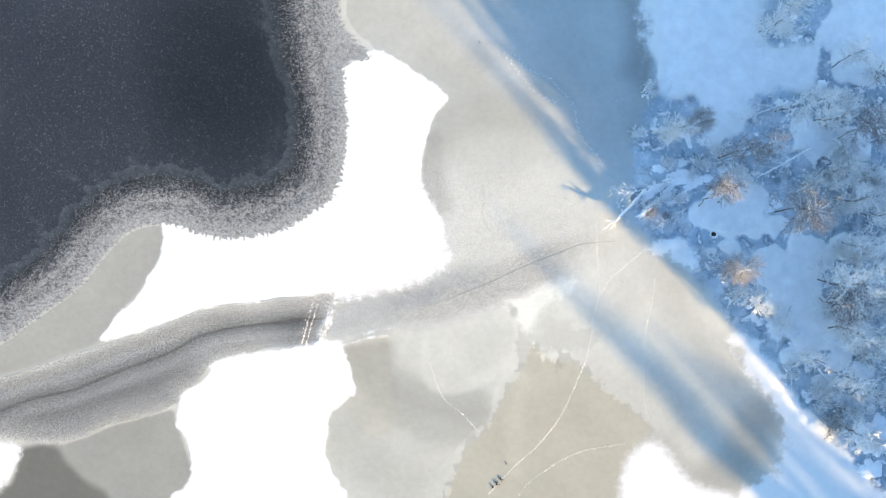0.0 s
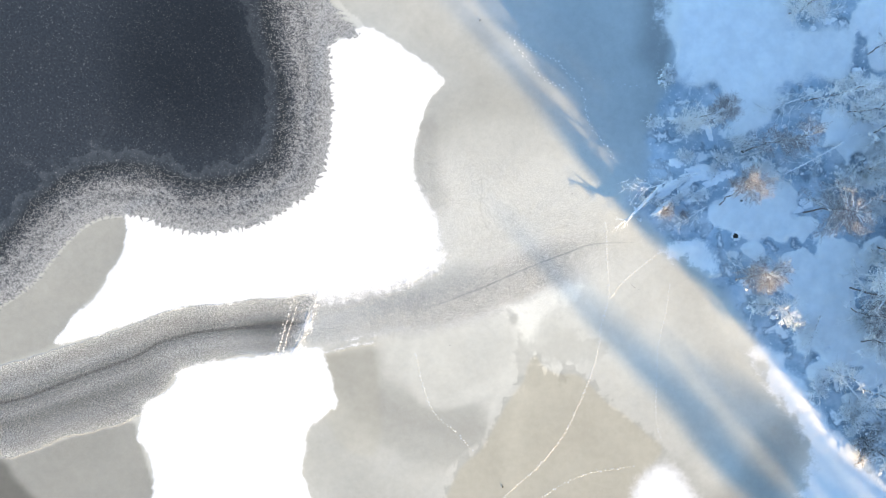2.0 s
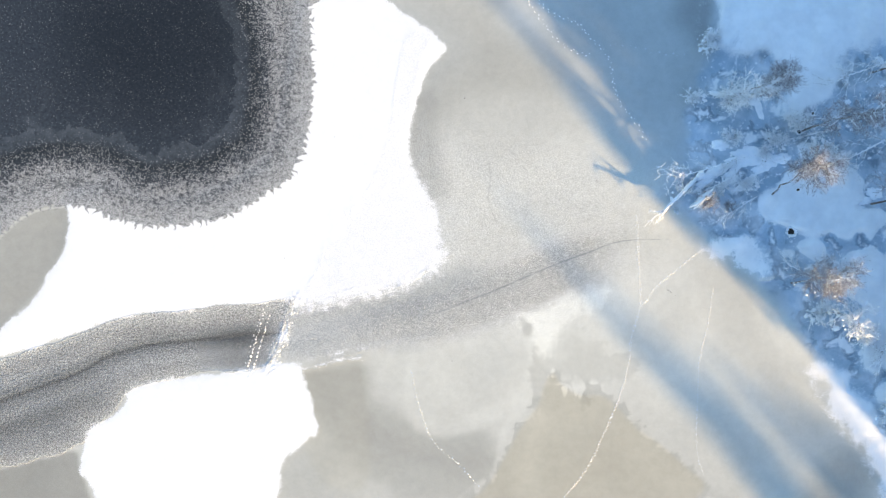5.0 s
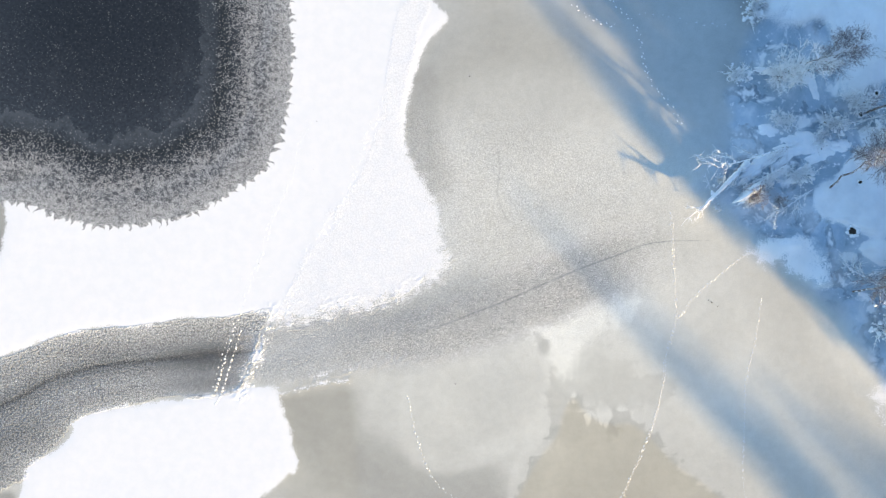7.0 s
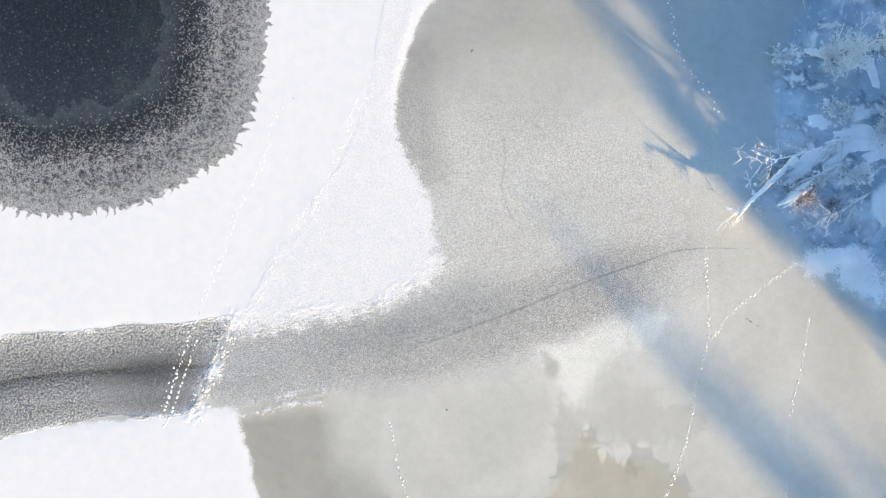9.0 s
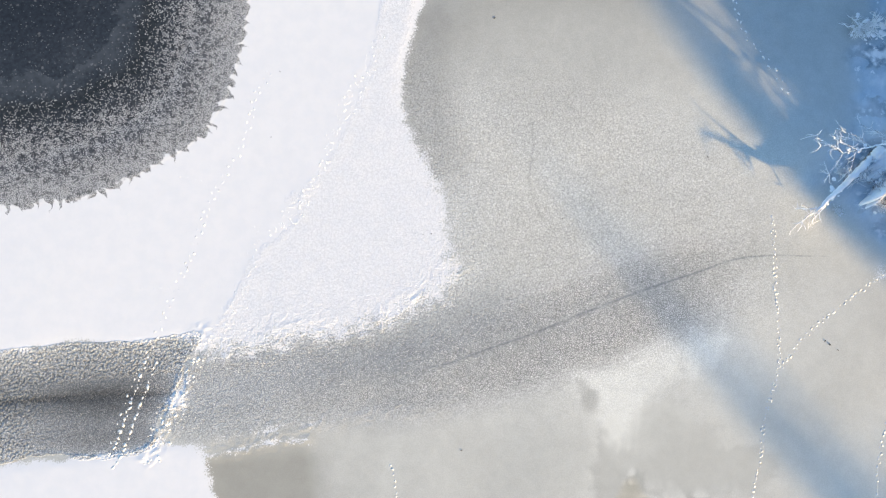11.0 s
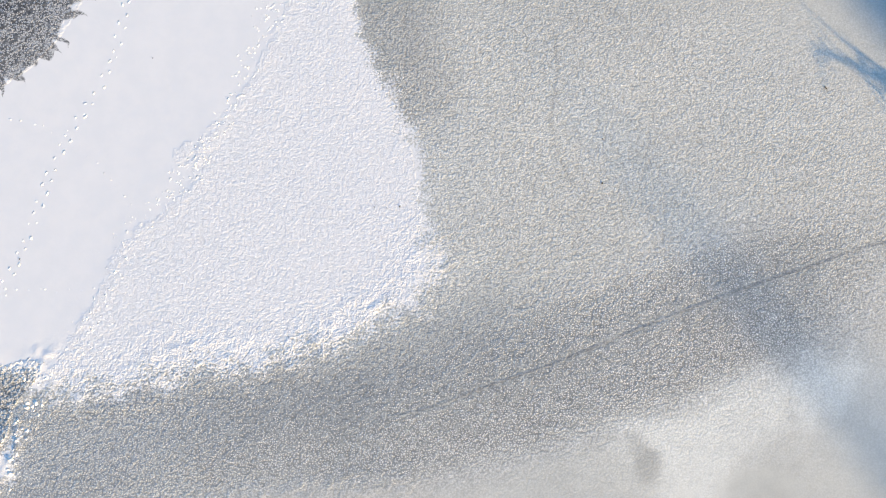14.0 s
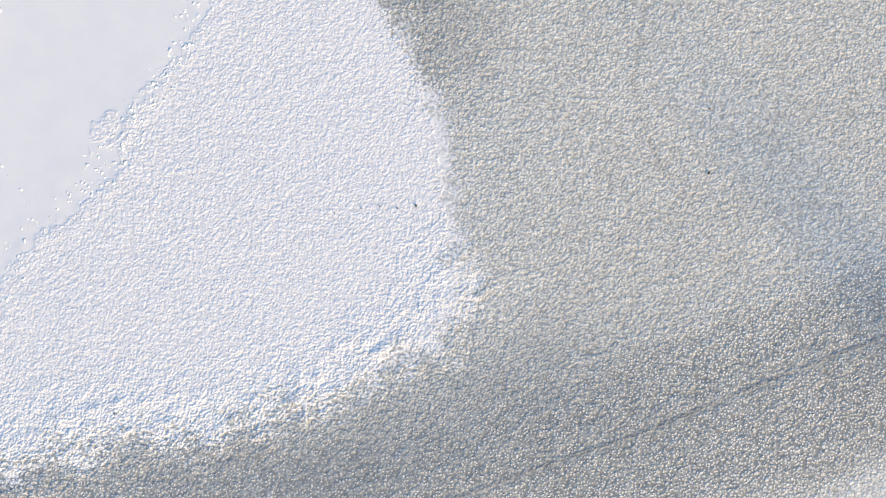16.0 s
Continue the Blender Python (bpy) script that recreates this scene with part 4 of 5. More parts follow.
def make_birch(seed, x, y, height, radius, lean, bark, rime, label, branches=26, start=0.3):
    """A slender leafless tree: leaning trunk, rising branches, a crown of fine twigs."""
    rng = random.Random(seed)
    root = anchor("tree", (x, y, ground_at(x, y)), label, "tree", "trees on the shore")
    wood, snow = bmesh.new(), bmesh.new()
    tip = Vector((lean[0], lean[1], height))
    bow = Vector((rng.gauss(0, 0.6), rng.gauss(0, 0.6), 0))
    trunk = [tip * (i / 10) + bow * math.sin(math.pi * i / 10) + Vector((rng.gauss(0, 0.09), rng.gauss(0, 0.09), -0.2 if i == 0 else 0)) for i in range(11)]
    tube(wood, trunk, 0.05 + height * 0.006, 0.03, 6)
    part("trunk", wood, bark, root)
    for i in range(branches):
        k = start + (0.97 - start) * ((i + rng.random()) / branches)
        p = trunk[int(k * 10)].lerp(trunk[min(10, int(k * 10) + 1)], k * 10 % 1)
        a = rng.uniform(0, 2 * math.pi)
        reach = radius * (1.15 - 0.75 * abs(k - 0.55)) * rng.uniform(0.6, 1.15)
        d = Vector((math.cos(a), math.sin(a), rng.uniform(0.25, 0.9))).normalized()
        bough = limb(rng, p, d, reach, 0.14, 0.02, 4)
        bm = bmesh.new()
        tube(bm, bough, 0.055, 0.018)
        branch, fine = part("branch", bm, bark, root), bmesh.new()
        if rng.random() < (0.7 if rime is RIMED else 0.45):
            tube(snow, [q + Vector((0, 0, 0.05)) for q in bough[1:4]], rng.uniform(0.08, 0.21 if rime is RIMED else 0.11), 0.03, 5)
        for j in range(8 if rime is RIMED else 13):
            m = rng.randint(1, 4)
            d2 = way(rng, (bough[m] - bough[m - 1]).normalized(), 0.55)
            twig = limb(rng, bough[m], d2, rng.uniform(0.5, 1.25), 0.22, 0.03, 3)
            thick = 1.7 if rime is RIMED else 1.0
            tube(fine, twig, 0.028 * thick, 0.012 * thick, 3)
            for q in range(4):
                n = rng.randint(1, 3)
                tube(fine, limb(rng, twig[n], way(rng, d2, 0.6), rng.uniform(0.3, 0.75), 0.25, 0.03, 2), 0.021 * thick, 0.009 * thick, 3)
        part("twig_mass", fine, rime, branch, kind="stuff")
    for i in range(int(branches * (0.8 if rime is RIMED else 0.3))):
        a, r = rng.uniform(0, 6.3), radius * 0.9 * math.sqrt(rng.random())
        clump(snow, tip * rng.uniform(start, 0.95) + Vector((r * math.cos(a), r * math.sin(a), 0)), rng.choice((0.07, 0.1, 0.14)), rng, 0.45)
    part("snow_load", snow, SNOW, root, "rime and snow caught on the branches", "stuff")
    return root


def make_spruce(seed, height, radius, dense=1.0, bare=0.12, stem=0.014):
    """A conifer: trunk and tiers of drooping, needled boughs."""
    rng = random.Random(seed)
    root = anchor("spruce_tree", (0, 0, 0), "tall dark spruce with frost standing on the shore", "tree", "forest behind the shore")
    wood, crown = bmesh.new(), bmesh.new()
    tube(wood, [Vector((0, 0, height * i / 8)) for i in range(9)], height * stem, 0.02, 6)
    z = height * bare
    while z < height * 0.985:
        k = 1 - z / height
        count = int((9 + 9 * k) * dense)
        for i in range(count):
            a = rng.uniform(0, 2 * math.pi)
            r = radius * min(1.0, (k * 2.6) ** 0.6) * rng.uniform(0.65, 1.1) + 0.15
            d = Vector((math.cos(a), math.sin(a), 0))
            side = Vector((-d.y, d.x, 0))
            tip = Vector((0, 0, z)) + d * r + Vector((0, 0, -0.28 * r))
            for s in (-1, 1):
                w = 0.30 * r + 0.15
                mid = Vector((0, 0, z)) + d * r * 0.55 + side * s * w * rng.uniform(0.5, 1) + Vector((0, 0, -0.22 * r - 0.1))
                v = [crown.verts.new(q) for q in (Vector((0, 0, z + 0.1)), mid, tip)]
                crown.faces.new(v)
                low = crown.verts.new((mid + tip) / 2 + side * s * 0.25 * w + Vector((0, 0, -0.25)))
                crown.faces.new((v[1], low, v[2]))
        z += height * 0.022 + 0.1
    part("trunk", wood, BARK, root)
    part("crown", crown, NEEDLES, root, "dark green needled boughs dusted with frost")
    return root


def make_mound(seed, x, y, rx, ry, high, label="rounded mound of untouched snow on the shore", base=0.15, spin=None):
    """A pillow of snow with an uneven, steep edge."""
    rng = random.Random(seed)
    bm = bmesh.new()
    around, rings = 72, 9
    ph = [rng.uniform(0, 6.3) for _ in range(8)]
    amp = [0.17, 0.16, 0.13, 0.10, 0.08, 0.07, 0.05, 0.04]
    spin = rng.uniform(-0.3, 0.3) if spin is None else spin
    top = bm.verts.new((0, 0, high))
    last = None
    for i in range(1, rings + 1):
        k = i / rings
        ring = []
        for j in range(around):
            a = 2 * math.pi * j / around
            lobes = abs(math.sin(2.5 * a + ph[1])) * 0.26 + abs(math.sin(5.5 * a + ph[2])) * 0.14
            r = 0.78 + (lobes + sum(0.4 * amp[q] * math.sin((q + 2) * a + ph[q]) for q in range(8))) * k
            h = high * (1 - k ** 5) * (1 + 0.3 * math.sin(3 * a + ph[0]) * k * (1 - k)) + 0.42 * high * (1 - k ** 4) * noise.noise(Vector((x + rx * r * k * math.cos(a), y + ry * r * k * math.sin(a), seed)) * 0.9)
            px, py = rx * r * k * math.cos(a), ry * r * k * math.sin(a)
            ring.append(bm.verts.new((px * math.cos(spin) - py * math.sin(spin), px * math.sin(spin) + py * math.cos(spin), h if i < rings else -0.35)))
        for j in range(around):
            if last:
                bm.faces.new((last[j], ring[j], ring[(j + 1) % around], last[(j + 1) % around]))
            else:
                bm.faces.new((top, ring[j], ring[(j + 1) % around]))
        last = ring
    bmesh.ops.recalc_face_normals(bm, faces=bm.faces)
    me = bpy.data.meshes.new("snow_mound")
    bm.to_mesh(me)
    bm.free()
    for f in me.polygons:
        f.use_smooth = True
    me.materials.append(SNOW)
    ob = new("snow_mound", me)
    ob.location = (x, y, base)
    return tagged(ob, label, "snow mound", "snow mounds on the shore")


# ---- snow mounds ----
MOUNDS = [
    (39.9, 12.5, 3.2, 1.3), (35.3, 13.9, 1.2, 0.7), (71.3, -29.3, 3.2, 3.8), (71.7, 12.4, 2.3, 2.3), (63.9, 11.8, 1.8, 1.1),
    (64.5, -16.8, 2.0, 1.1), (69.2, -18.6, 2.7, 1.4), (71.0, -34.9, 2.0, 1.8)]
for i, (mx, my, mrx, mry) in enumerate(MOUNDS):
    make_mound(100 + i, mx, my, mrx, mry, 0.22 + 0.06 * min(mrx, mry))
for i, (mx, my, mrx, mry, turn) in enumerate(((34.6, 10.4, 2.9, 0.75, 28), (38.0, 12.0, 2.8, 0.8, 12), (33.4, 7.3, 1.9, 0.5, 41), (36.4, 9.4, 1.6, 0.4, 35),
                                             (38.6, 9.3, 1.9, 0.55, 40), (40.9, 11.4, 1.7, 0.8, 30), (36.9, 10.6, 1.5, 0.5, 40), (33.6, 9.0, 1.6, 0.4, 38), (42.8, 12.4, 1.5, 0.8, 10),
                                             (40.0, 18.5, 1.6, 0.5, -70), (35.0, 20.2, 1.3, 0.35, -12), (38.8, 19.6, 1.6, 0.7, 8))):
    make_mound(200 + i, mx, my, mrx, mry, 1.25 if i == 2 else 0.3, "drift of snow caught among fallen branches", spin=radians(turn))
rng = random.Random(5)
for i in range(110):
    mx, my = rng.uniform(38, 74), rng.uniform(-34, 38)
    inside = (mx - 30) * 0.75 + (my - 2) * (0.66 if my < 2 else -0.05)
    if inside > 8:
        r = rng.choice((0.15, 0.2, 0.25, 0.3, 0.4, 0.6, 0.8))
        make_mound(300 + i, mx, my, r * rng.uniform(1, 1.6), r, 0.15 + 0.25 * r, "small hummock of snow on the shore")

# ---- bushes and fallen trees on the shore ----
BUSH_KINDS = {
    "rimed": make_shrub(1, "bare bush covered with white hoar frost", 2.6, 1.7, 16, BARK, RIMED, 7, 34),
    "willow": make_shrub(2, "red-brown willow bush with fine frosted twigs", 3.2, 2.2, 26, WILLOW, WILLOW, 9, 10),
    "tall": make_shrub(3, "tall leafless tree crown thick with rime", 5.5, 2.6, 22, BARK, RIMED, 10, 70),
    "thicket": make_shrub(6, "dense dark thicket of thin frosted twigs", 2.4, 2.1, 18, BARK, BARK, 10, 26),
    "low": make_shrub(4, "low frosted scrub half buried in snow", 1.3, 1.5, 14, RIMED, RIMED, 6, 30),
}
PLACES = [
    ("rimed", 36.2, 20.0, 1.2), ("rimed", 54.5, 36.5, 1.3), ("low", 48.3, -6.5, 1.2), ("low", 57.0, -18.6, 1.3), ("low", 63.5, 22.3, 1.8),
    ("low", 36.7, 14.8, 0.9), ("low", 42.2, 14.9, 1.0), ("rimed", 44.9, 16.6, 0.9), ("low", 33.7, 26.7, 1.1), ("low", 32.0, 19.8, 0.9), ("low", 38.6, 9.3, 1.0),
    ("rimed", 59.7, 12.0, 1.2), ("low", 47.6, 13.6, 1.2), ("low", 66.0, -9.5, 1.6), ("low", 65.2, 0.8, 1.5), ("rimed", 65.0, 25.0, 1.3), ("low", 65.5, 18.0, 1.6),
    ("low", 71.0, 23.0, 1.8), ("low", 65.0, 8.0, 1.2), ("low", 53.8, -9.4, 1.0), ("low", 72.0, 0.2, 1.8), ("rimed", 70.0, 29.0, 1.6), ("rimed", 69.0, -16.5, 1.5),
    ("rimed", 70.5, -23.0, 1.4), ("low", 71.0, -30.0, 1.5), ("low", 67.0, -24.5, 1.4), ("rimed", 69.5, 13.0, 1.3), ("low", 60.0, 26.0, 1.3), ("low", 40.8, 13.2, 0.8), ("willow", 33.9, 6.7, 0.6), ("low", 35.6, 8.6, 0.7), ("willow", 36.4, 6.4, 0.35), ("low", 30.2, 5.6, 0.28), ("low", 30.4, 8.6, 0.4), ("low", 33.2, 6.4, 0.6)]
TREES = [  # place, height, crown radius, lean, heavily rimed or not, words
    (54.2, 7.2, 12.4, 3.7, (0.6, -0.4), 0, "tall leafless birch with red-brown twigs and frost", 64, 0.5),
    (45.2, 16.0, 11.0, 2.0, (4.6, 1.0), 0, "leaning leafless birch with a reddish frosted crown", 40, 0.35),
    (53.5, 23.4, 9.6, 2.2, (3.6, 0.4), 1, "leaning rimed birch over deep snow", 26, 0.3),
    (41.6, 8.0, 9.5, 2.0, (2.0, 2.8), 0, "small leaning birch with reddish twigs", 36, 0.5),
    (44.6, -3.0, 9.0, 2.2, (1.6, 1.0), 0, "crooked frosted tree with brown twigs", 40, 0.3),
    (47.4, -6.4, 6.0, 1.7, (2.4, -1.2), 1, "small tree white with hoar frost", 20, 0.3),
    (36.4, 19.3, 6.5, 1.9, (2.0, 0.8), 1, "bushy rimed tree at the edge of the ice", 24, 0.15),
    (38.8, 20.0, 7.6, 1.4, (1.5, 1.4), 0, "slim leafless tree with pinkish brown twigs", 30, 0.4),
    (61.3, -3.7, 12.0, 3.9, (0.6, 0.2), 1, "broad frosted tree with a dense white crown", 60, 0.3),
    (61.5, -6.9, 10.4, 3.0, (0.4, 0.2), 0, "frosted tree with a brown dense crown", 54, 0.3),
    (63.6, 18.8, 10.4, 2.6, (0.6, 0.4), 0, "leafless birch with sunlit brown crown", 44, 0.45),
    (62.9, 30.5, 8.8, 2.5, (0.2, 0.6), 1, "dark frosted tree in deep snow", 26, 0.3),
    (63.0, -11.8, 9.6, 2.7, (0.5, -0.3), 1, "frosted tree with snow on its boughs", 28, 0.3),
    (63.9, 9.6, 8.8, 2.4, (0.8, 0.0), 1, "frosted birch among snow mounds", 26, 0.3),
    (63.9, -18.8, 8.8, 2.2, (0.8, -0.4), 1, "frosted tree beside a fallen trunk", 24, 0.3),
    (51.0, 36.0, 7.0, 2.3, (0.4, 0.2), 1, "bushy tree loaded with snow", 26, 0.2),
    (55.0, 39.5, 7.0, 2.0, (0.4, 0.2), 1, "bushy tree loaded with snow", 24, 0.2),
    (60.0, 22.0, 8.0, 2.0, (1.0, 0.2), 1, "small dark frosted tree", 22, 0.2),
    (66.0, -28.0, 8.0, 2.2, (0.4, -0.2), 1, "small frosted tree at the snow bank", 24, 0.2),
    (65.0, 2.4, 9.0, 2.4, (0.8, 0.0), 1, "frosted tree with dark boughs", 26, 0.25),
    (67.7, -13.7, 10.4, 2.8, (0.4, 0.2), 1, "frosted tree with a dense rimed crown", 28, 0.3),
    (68.1, 7.1, 9.6, 2.6, (0.4, 0.2), 1, "frosted tree with a dense rimed crown", 28, 0.3),
    (58.0, -15.8, 6.0, 1.5, (1.0, -0.4), 1, "thin frosted sapling in deep snow", 18, 0.2)]
for i, (tx, ty, high, crown, lean, heavy, words, many, low_at) in enumerate(TREES):
    make_birch(400 + i, tx, ty, high, crown, lean, BARK, RIMED if heavy else WILLOW, words, many, low_at)
rng = random.Random(8)
for i in range(36):
    bx, by = rng.uniform(61, 76), rng.uniform(-28, 16)
    PLACES.append((rng.choice(("rimed", "rimed", "thicket", "tall", "rimed", "low")), bx, by, rng.uniform(0.7, 1.3)))
for kind, bx, by, size in PLACES:
    ob = copy_thing(BUSH_KINDS[kind], Matrix.Identity(4))
    ob.matrix_basis = pose(bx, by, ground_at(bx, by) - 0.05, rng.gauss(0, 6), rng.gauss(0, 6), rng.uniform(0, 360)) @ Matrix.Diagonal((size, size, size * 0.85, 1))
for ob in list(BUSH_KINDS.values()):
    for o in (*ob.children_recursive, ob):
        bpy.data.objects.remove(o)
FALLEN = [
    (21, 33.0, 10.4, 224, 6.8, 0.32, "snow-covered fallen trunk reaching onto the ice", 5), (22, 38.5, 12.6, 200, 9.5, 0.10, "fallen frosted sapling along the shore edge", 14),
    (23, 37.2, 10.2, 212, 5.2, 0.10, "snow-laden branch lying on the shore", 10), (24, 40.0, 7.7, 215, 4.6, 0.07, "frosted branch lying on grey ice", 9),
        (27, 60.0, -16.5, 310, 9.5, 0.14, "dark fallen trunk with snow along its top", 10), (28, 66.0, -21.5, 15, 7.0, 0.10, "fallen tree with a rimed crown", 14),
    (29, 53.0, -1.2, 172, 6.0, 0.07, "forked frosted branch lying on snow", 10),     (32, 57.5, 10.4, 25, 8.0, 0.10, "bent rimed sapling over the snow", 14),
    (41, 59.5, 17.5, 212, 10.0, 0.13, "snow-laden fallen sapling beside deep snow", 14), (42, 50.0, 16.5, 196, 8.0, 0.12, "snow-laden fallen sapling beside grey ice", 12),
    (43, 63.5, -19.8, 318, 7.5, 0.18, "thick snow-topped log beside a snow bank", 6), (44, 57.0, -8.0, 246, 6.0, 0.10, "frosted branch hanging over the snow edge", 11),
    (45, 67.0, 12.5, 188, 9.0, 0.12, "snow-laden fallen sapling beside deep snow", 14), (46, 56.0, 25.0, 205, 9.0, 0.12, "snow-laden fallen sapling beside deep snow", 14),
    (47, 48.8, -2.5, 160, 5.5, 0.11, "forked branch thick with snow on shore ice", 10), (48, 70.0, -2.5, 172, 9.0, 0.12, "frosted trunk bent low over the snow", 14),
    (49, 69.0, -12.5, 150, 8.0, 0.12, "frosted trunk bent low over the snow", 14), (50, 72.0, 19.5, 196, 9.0, 0.14, "frosted trunk bent low over the snow", 14)]
for seed, fx, fy, turn, length, thick, label, side in FALLEN:
    ob = make_fallen(seed, label, length, BARK, RIMED, side, int(length * 5), thick)
    ob.matrix_basis = pose(fx, fy, ground_at(fx, fy) + 0.02, 0, 0, turn)

# ---- forest beyond the shore, which throws the long shadows ----
SPRUCES = [make_spruce(50 + i, h, r, d, bare, stem) for i, (h, r, d, bare, stem) in enumerate(((20.0, 3.6, 1.0, 0.12, 0.014), (18.0, 3.0, 1.0, 0.12, 0.014), (22.0, 4.2, 1.0, 0.12, 0.014), (20.0, 3.4, 0.16, 0.06, 0.005), (20.0, 4.2, 1.7, 0.84, 0.010), (20.0, 3.4, 0.50, 0.12, 0.012)))]
REACH = 1 / math.tan(radians(SUN_ELEVATION))
STANDS = [  # (across the light, tip of the shadow along the light, distance of the foot along the light, girth)
    (11.0, -3.0, 172, 1.0), (10.2, 4, 168, 1.0), (12.4, 6, 170, 1.0), (11.4, 12, 166, 1.1), (13.6, 18, 168, 1.1), (9.8, 24, 170, 0.9), (12.4, 24, 163, 1.1), (15.8, 31, 166, 1.0), (17.2, 40, 160, 1.2),
    (16.4, 36, 150, 1.4), (18.4, 40, 148, 1.5), (20.4, 45, 147, 1.5), (22.0, 50, 148, 1.4), (19.6, 48, 152, 1.3), (14.6, 26, 160, 1.3), (16.8, 30, 158, 1.2), (18.2, 34, 156, 1.2), (19.8, 38, 154, 1.2), (21.4, 43, 152, 1.2), (22.6, 50, 158, 1.2), (20.6, 52, 162, 1.3), (23.4, 42, 146, 1.0),
    (25.6, -5, 122, 0.66), (25.9, -2, 124, 0.6), (29.0, 15, 123, 0.9), (28.2, 14, 125, 0.9), (27.0, -34, 132, 0.36), (30.0, 13.5, 118, 1.1),
    (29.2, 20, 116, 1.0), (31.8, 13, 119, 1.0), (50.4, -62, 98, 1.2), (46.0, -60, 102, 1.1), (53.0, -64, 97, 1.2), (56.0, -64, 96, 1.2), (60.0, -60, 94, 1.2)]
rng = random.Random(33)
STANDS += [(33.5 + 2.5 * i + rng.uniform(-0.9, 0.9), -58 + rng.uniform(-16, 16) + 16 * (i < 3), 118 - 0.74 * i + rng.uniform(-4, 4), 0.95) for i in range(26)]
STANDS += [(33.5 + 2.6 * i + rng.uniform(-0.8, 0.8), -14 + rng.uniform(-20, 16), 108 - 0.72 * i + rng.uniform(-4, 4), 1) for i in range(25)]
STANDS += [(35.0 + 2.4 * i + rng.uniform(-0.8, 0.8), -22 + rng.uniform(-24, 8), 126 - 0.6 * i + rng.uniform(-4, 4), 1.2) for i in range(26)]
BARE_STEMMED = {(25.6, -5), (25.9, -2)}      # tall trees with a crown at the top only
rng = random.Random(12)
for i, (across, tip, foot, girth) in enumerate(STANDS):
    which = 4 if (across, tip) in BARE_STEMMED else 3 if i < 22 else 5 if 32 < across < 37.5 else i % 3
    src = SPRUCES[which]
    h = (foot - tip) / REACH
    at = SUN_SIDE * across + SUN_FROM * foot
    k = h / (20.0, 18.0, 22.0, 20.0, 20.0, 20.0)[which]
    ob = copy_thing(src, Matrix.Identity(4))
    ob.matrix_basis = pose(at.x, at.y, 0, 0, 0, rng.uniform(0, 360)) @ Matrix.Diagonal((girth, girth, k, 1))
for ob in SPRUCES:
    for o in (*ob.children_recursive, ob):
        bpy.data.objects.remove(o)


# ---- tracks and small things on the ice ----
def make_lumps(name, rows, seed, material, label, category):
    """Many uneven lumps in one mesh; rows of x, y, length, width, height and turn."""
    ball = bmesh.new()
    bmesh.ops.create_icosphere(ball, subdivisions=1, radius=1.0)
    ball.verts.index_update()
    base = np.array([v.co for v in ball.verts])
    tris = np.array([[v.index for v in f.verts] for f in ball.faces])
    ball.free()
    noise_by = np.random.default_rng(seed)
    verts, faces = [], []
    for k, (x, y, long, wide, high, turn) in enumerate(rows):
        v = (base + noise_by.uniform(-0.24, 0.24, base.shape)) * (long, wide, high)
        c, w = math.cos(turn), math.sin(turn)
        verts.append(np.stack([x + v[:, 0] * c - v[:, 1] * w, y + v[:, 0] * w + v[:, 1] * c, v[:, 2] + ground_at(x, y) - 0.25 * high], 1))
        faces.append(tris + k * len(base))
    me = bpy.data.meshes.new(name)
    me.from_pydata(np.vstack(verts).tolist(), [], np.vstack(faces).tolist())
    me.polygons.foreach_set("use_smooth", np.ones(len(me.polygons), bool))
    me.materials.append(material)
    return tagged(new(name, me), label, category, kind="stuff")


def make_trail(points, label, step, size, side, seed, material, high):
    """Prints along a line, each a kicked-up pat of snow that is longer than wide."""
    rng = random.Random(seed)
    line = smooth_line(points, False, 24)
    walked, s, rows = 0.0, 1, []
    for a, b in zip(line, line[1:]):
        seg = Vector((b[0] - a[0], b[1] - a[1], 0))
        walked += seg.length
        d = seg.normalized()
        n = Vector((-d.y, d.x, 0))
        while walked >= step:
            walked -= step * rng.uniform(0.75, 1.25)
            s = -s
            at = Vector((b[0], b[1], 0)) - d * walked + n * (s * side + rng.gauss(0, 0.04)) + d * rng.gauss(0, 0.08)
            r = size * rng.uniform(0.55, 1.25)
            rows.append((at.x, at.y, r * rng.uniform(1.3, 2.1), r, high * rng.uniform(0.5, 1.3), math.atan2(d.y, d.x) + rng.gauss(0, 0.35)))
            if rng.random() < 0.35:
                rows.append((at.x + rng.gauss(0, size * 1.5), at.y + rng.gauss(0, size * 1.5), r * 0.4, r * 0.4, high * 0.5, 0.0))
    return make_lumps("footprints", rows, seed, material, label, "animal tracks")


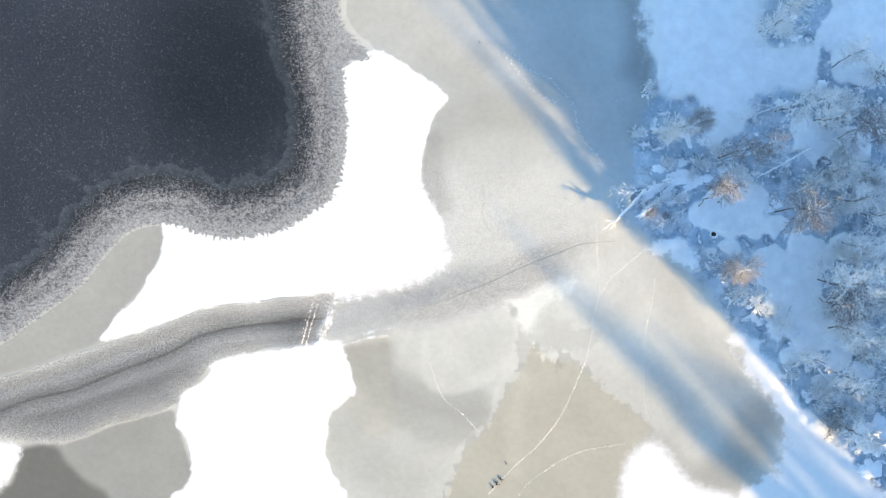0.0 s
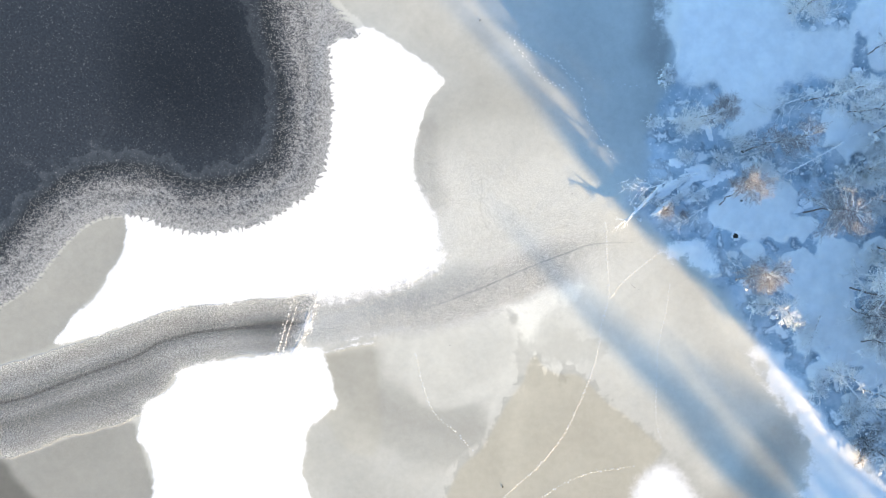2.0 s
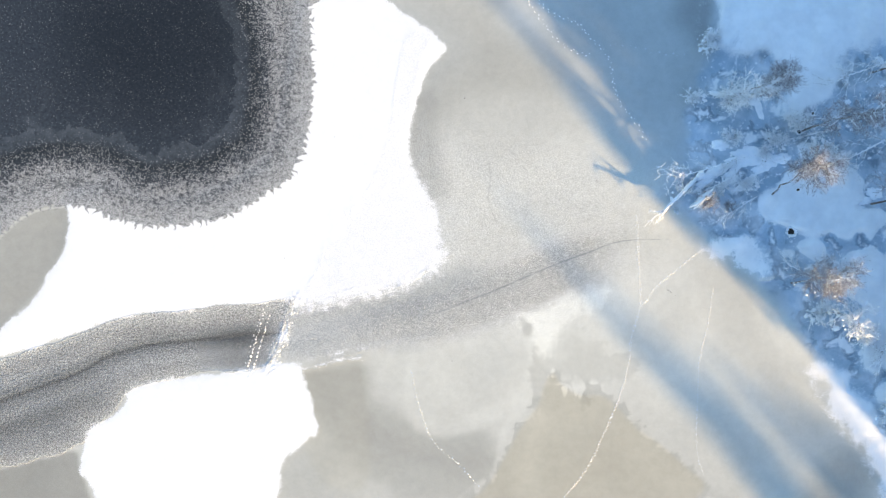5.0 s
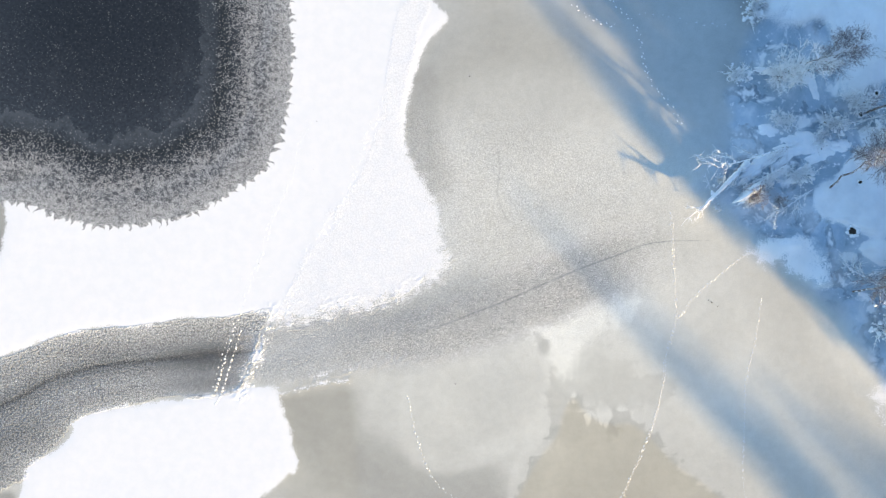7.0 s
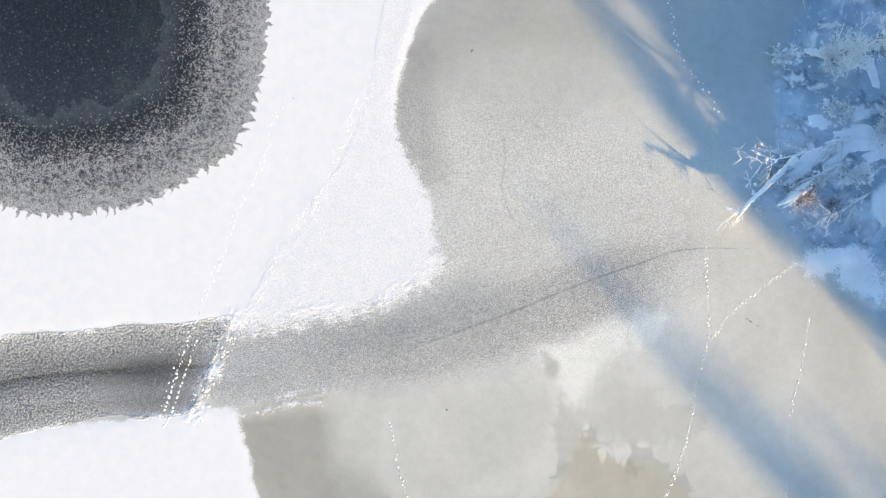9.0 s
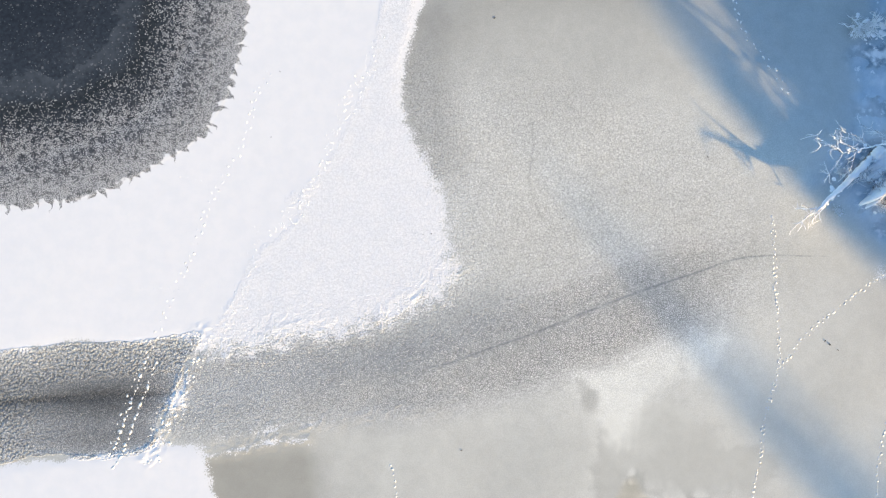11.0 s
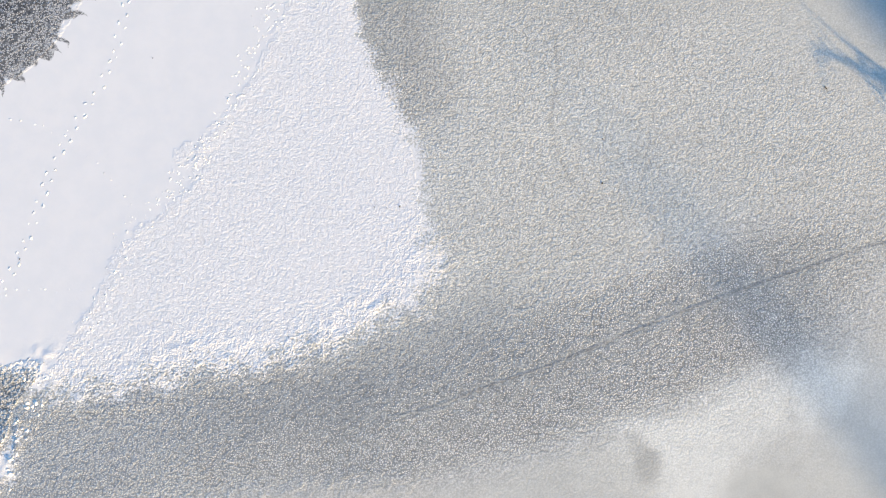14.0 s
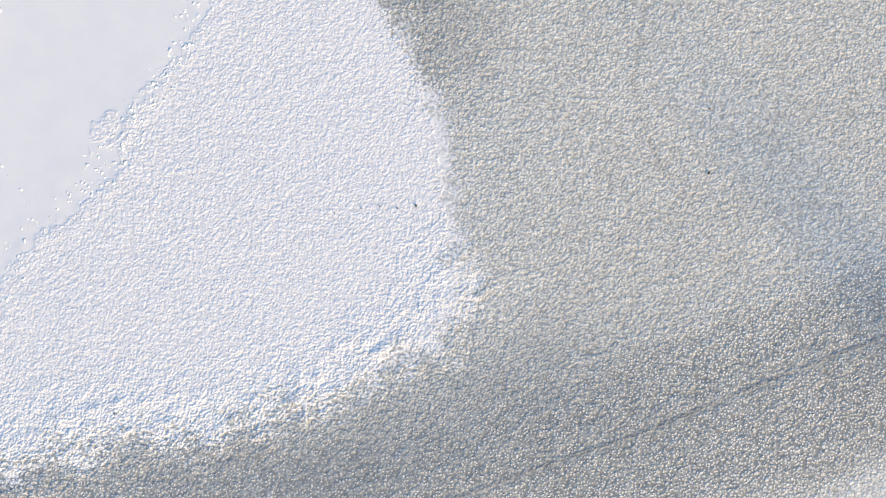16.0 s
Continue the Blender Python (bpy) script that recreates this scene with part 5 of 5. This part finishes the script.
FROSTY, SNOWY = "line of white animal footprints across the frosted ice", "line of kicked-up animal footprints across white snow"
for i, (pts, step, size, side, material, high) in enumerate((
        (TRAIL_A, 0.20, 0.076, 0.065, PRINT, 0.005), (TRAIL_B, 0.24, 0.075, 0.07, PRINT, 0.005), (TRAIL_C, 0.32, 0.075, 0.05, PRINT, 0.005), (TRAIL_D, 0.42, 0.10, 0.05, PRINT, 0.005),
        (TRAIL_E, 0.55, 0.10, 0.05, PRINT, 0.005), (TRAIL_F, 0.36, 0.065, 0.16, CRUMB, 0.014), (TRAIL_G, 0.23, 0.10, 0.36, CRUMB, 0.012), (TRAIL_H, 0.5, 0.085, 0.12, CRUMB, 0.008),
        (TRAIL_I, 0.45, 0.085, 0.12, CRUMB, 0.008), (TRAIL_J, 0.5, 0.04, 0.02, CRUMB, 0.014), (TRAIL_K, 0.8, 0.08, 0.1, PRINT, 0.005), (TRAIL_L, 0.55, 0.04, 0.03, CRUMB, 0.014))):
    make_trail(pts, SNOWY if pts in (TRAIL_F, TRAIL_J, TRAIL_L) else FROSTY, step, size, side, 60 + i, material, high)


def make_crumbs(seed, count, points, wide, size, label, aside=0.0, high=0.3):
    """Loose chunks of broken snow along an edge."""
    rng = random.Random(seed)
    line = smooth_line(points, False, 12)
    rows = []
    for i in range(count):
        k = rng.randrange(len(line) - 1)
        a, d = line[k], Vector(line[k + 1] - line[k]).normalized()
        x, y = a[0] + rng.gauss(0, wide) - d.y * aside, a[1] + rng.gauss(0, wide) + d.x * aside
        r = size * (0.35 + 0.8 * rng.random() ** 3)
        rows.append((x, y, r * rng.uniform(1.0, 1.6), r, r * high, rng.uniform(0, 6.3)))
    return make_lumps("snow_crumbs", rows, seed, CRUMB, label, "snow crumbs")


make_crumbs(202, 160, SCUFF_A, 0.40, 0.10, "crumbled snow ridge across the refrozen lead", 0.0, 0.09)
make_crumbs(204, 600, SCUFF_B, 0.36, 0.060, "small snow lumps along a crust edge", 0.35, 0.08)


def make_debris(seed, x, y, size):
    rng = random.Random(seed)
    bm = bmesh.new()
    for i in range(5):
        clump(bm, Vector((rng.gauss(0, 0.5) * size, rng.gauss(0, 0.5) * size, size * 0.3)), size * rng.uniform(0.3, 0.6), rng, 0.4)
    tube(bm, limb(rng, Vector((0, 0, size * 0.2)), Vector((rng.gauss(0, 1), rng.gauss(0, 1), 0.05)).normalized(), size * 1.8, 0.2, 0, 3), size * 0.12, size * 0.05)
    me = bpy.data.meshes.new("debris")
    bm.to_mesh(me)
    bm.free()
    me.materials.append(DEBRIS)
    ob = new("debris", me)
    ob.location = (x, y, ground_at(x, y))
    return tagged(ob, "dark scrap of bark and twig on the ice", "debris", "scraps on the ice")


for i, (dx, dy, size) in enumerate(((20.2, 9.1, 0.11), (9.4, 3.7, 0.08), (9.3, 5.9, 0.07), (2.8, -13.8, 0.10), (10.4, -37.2, 0.45), (9.7, -37.9, 0.5), (9.0, -38.5, 0.4), (11.1, -34.6, 0.25), (-12.9, 8.6, 0.06), (-0.4, 2.0, 0.06), (-1.6, 1.9, 0.05), (-2.2, 1.8, 0.04), (-3.1, 1.6, 0.03),
                                    (-1.0, 1.9, 0.04), (-9.6, -6.0, 0.05), (-9.9, -5.5, 0.05), (29.8, -4.5, 0.12), (29.4, -4.3, 0.1), (30.4, -4.9, 0.1),
                                    (3.5, 18.9, 0.1), (-18.4, -1.6, 0.07), (-12.6, 13.7, 0.07), (6.0, 34.1, 0.2))):
    make_debris(80 + i, dx, dy, size * 0.62)


def make_boulder(x, y, size, seed):
    """A dark wet stone standing out of the shore ice, ringed by snow."""
    rng = random.Random(seed)
    root = anchor("boulder", (x, y, ground_at(x, y) + 0.05), "dark wet stone ringed by snow on shore ice", "stone")
    stone, ring = bmesh.new(), bmesh.new()
    for v in bmesh.ops.create_icosphere(stone, subdivisions=2, radius=size)["verts"]:
        v.co *= 1 + 0.45 * noise.noise(v.co * 2.2 / size + Vector((seed, 0, 0)))
        v.co.z *= 0.6
    for i in range(15):
        a = 2 * math.pi * i / 15 + rng.gauss(0, 0.15)
        clump(ring, Vector((math.cos(a), math.sin(a), 0)) * size * rng.uniform(1.0, 1.35) + Vector((0, 0, size * 0.35)), size * rng.uniform(0.28, 0.55), rng, 0.6)
    part("stone", stone, DEBRIS, root)
    part("snow_ring", ring, SNOW, root, "white snow heaped round the stone", "stuff")


for i, (sx, sy, size) in enumerate(((44.4, 3.4, 0.46), (41.4, 14.9, 0.26), (37.6, 15.3, 0.22), (45.0, 15.8, 0.28), (40.9, 12.1, 0.2), (46.7, 18.1, 0.24), (45.0, 8.6, 0.22))):
    make_boulder(sx, sy, size, 91 + i)
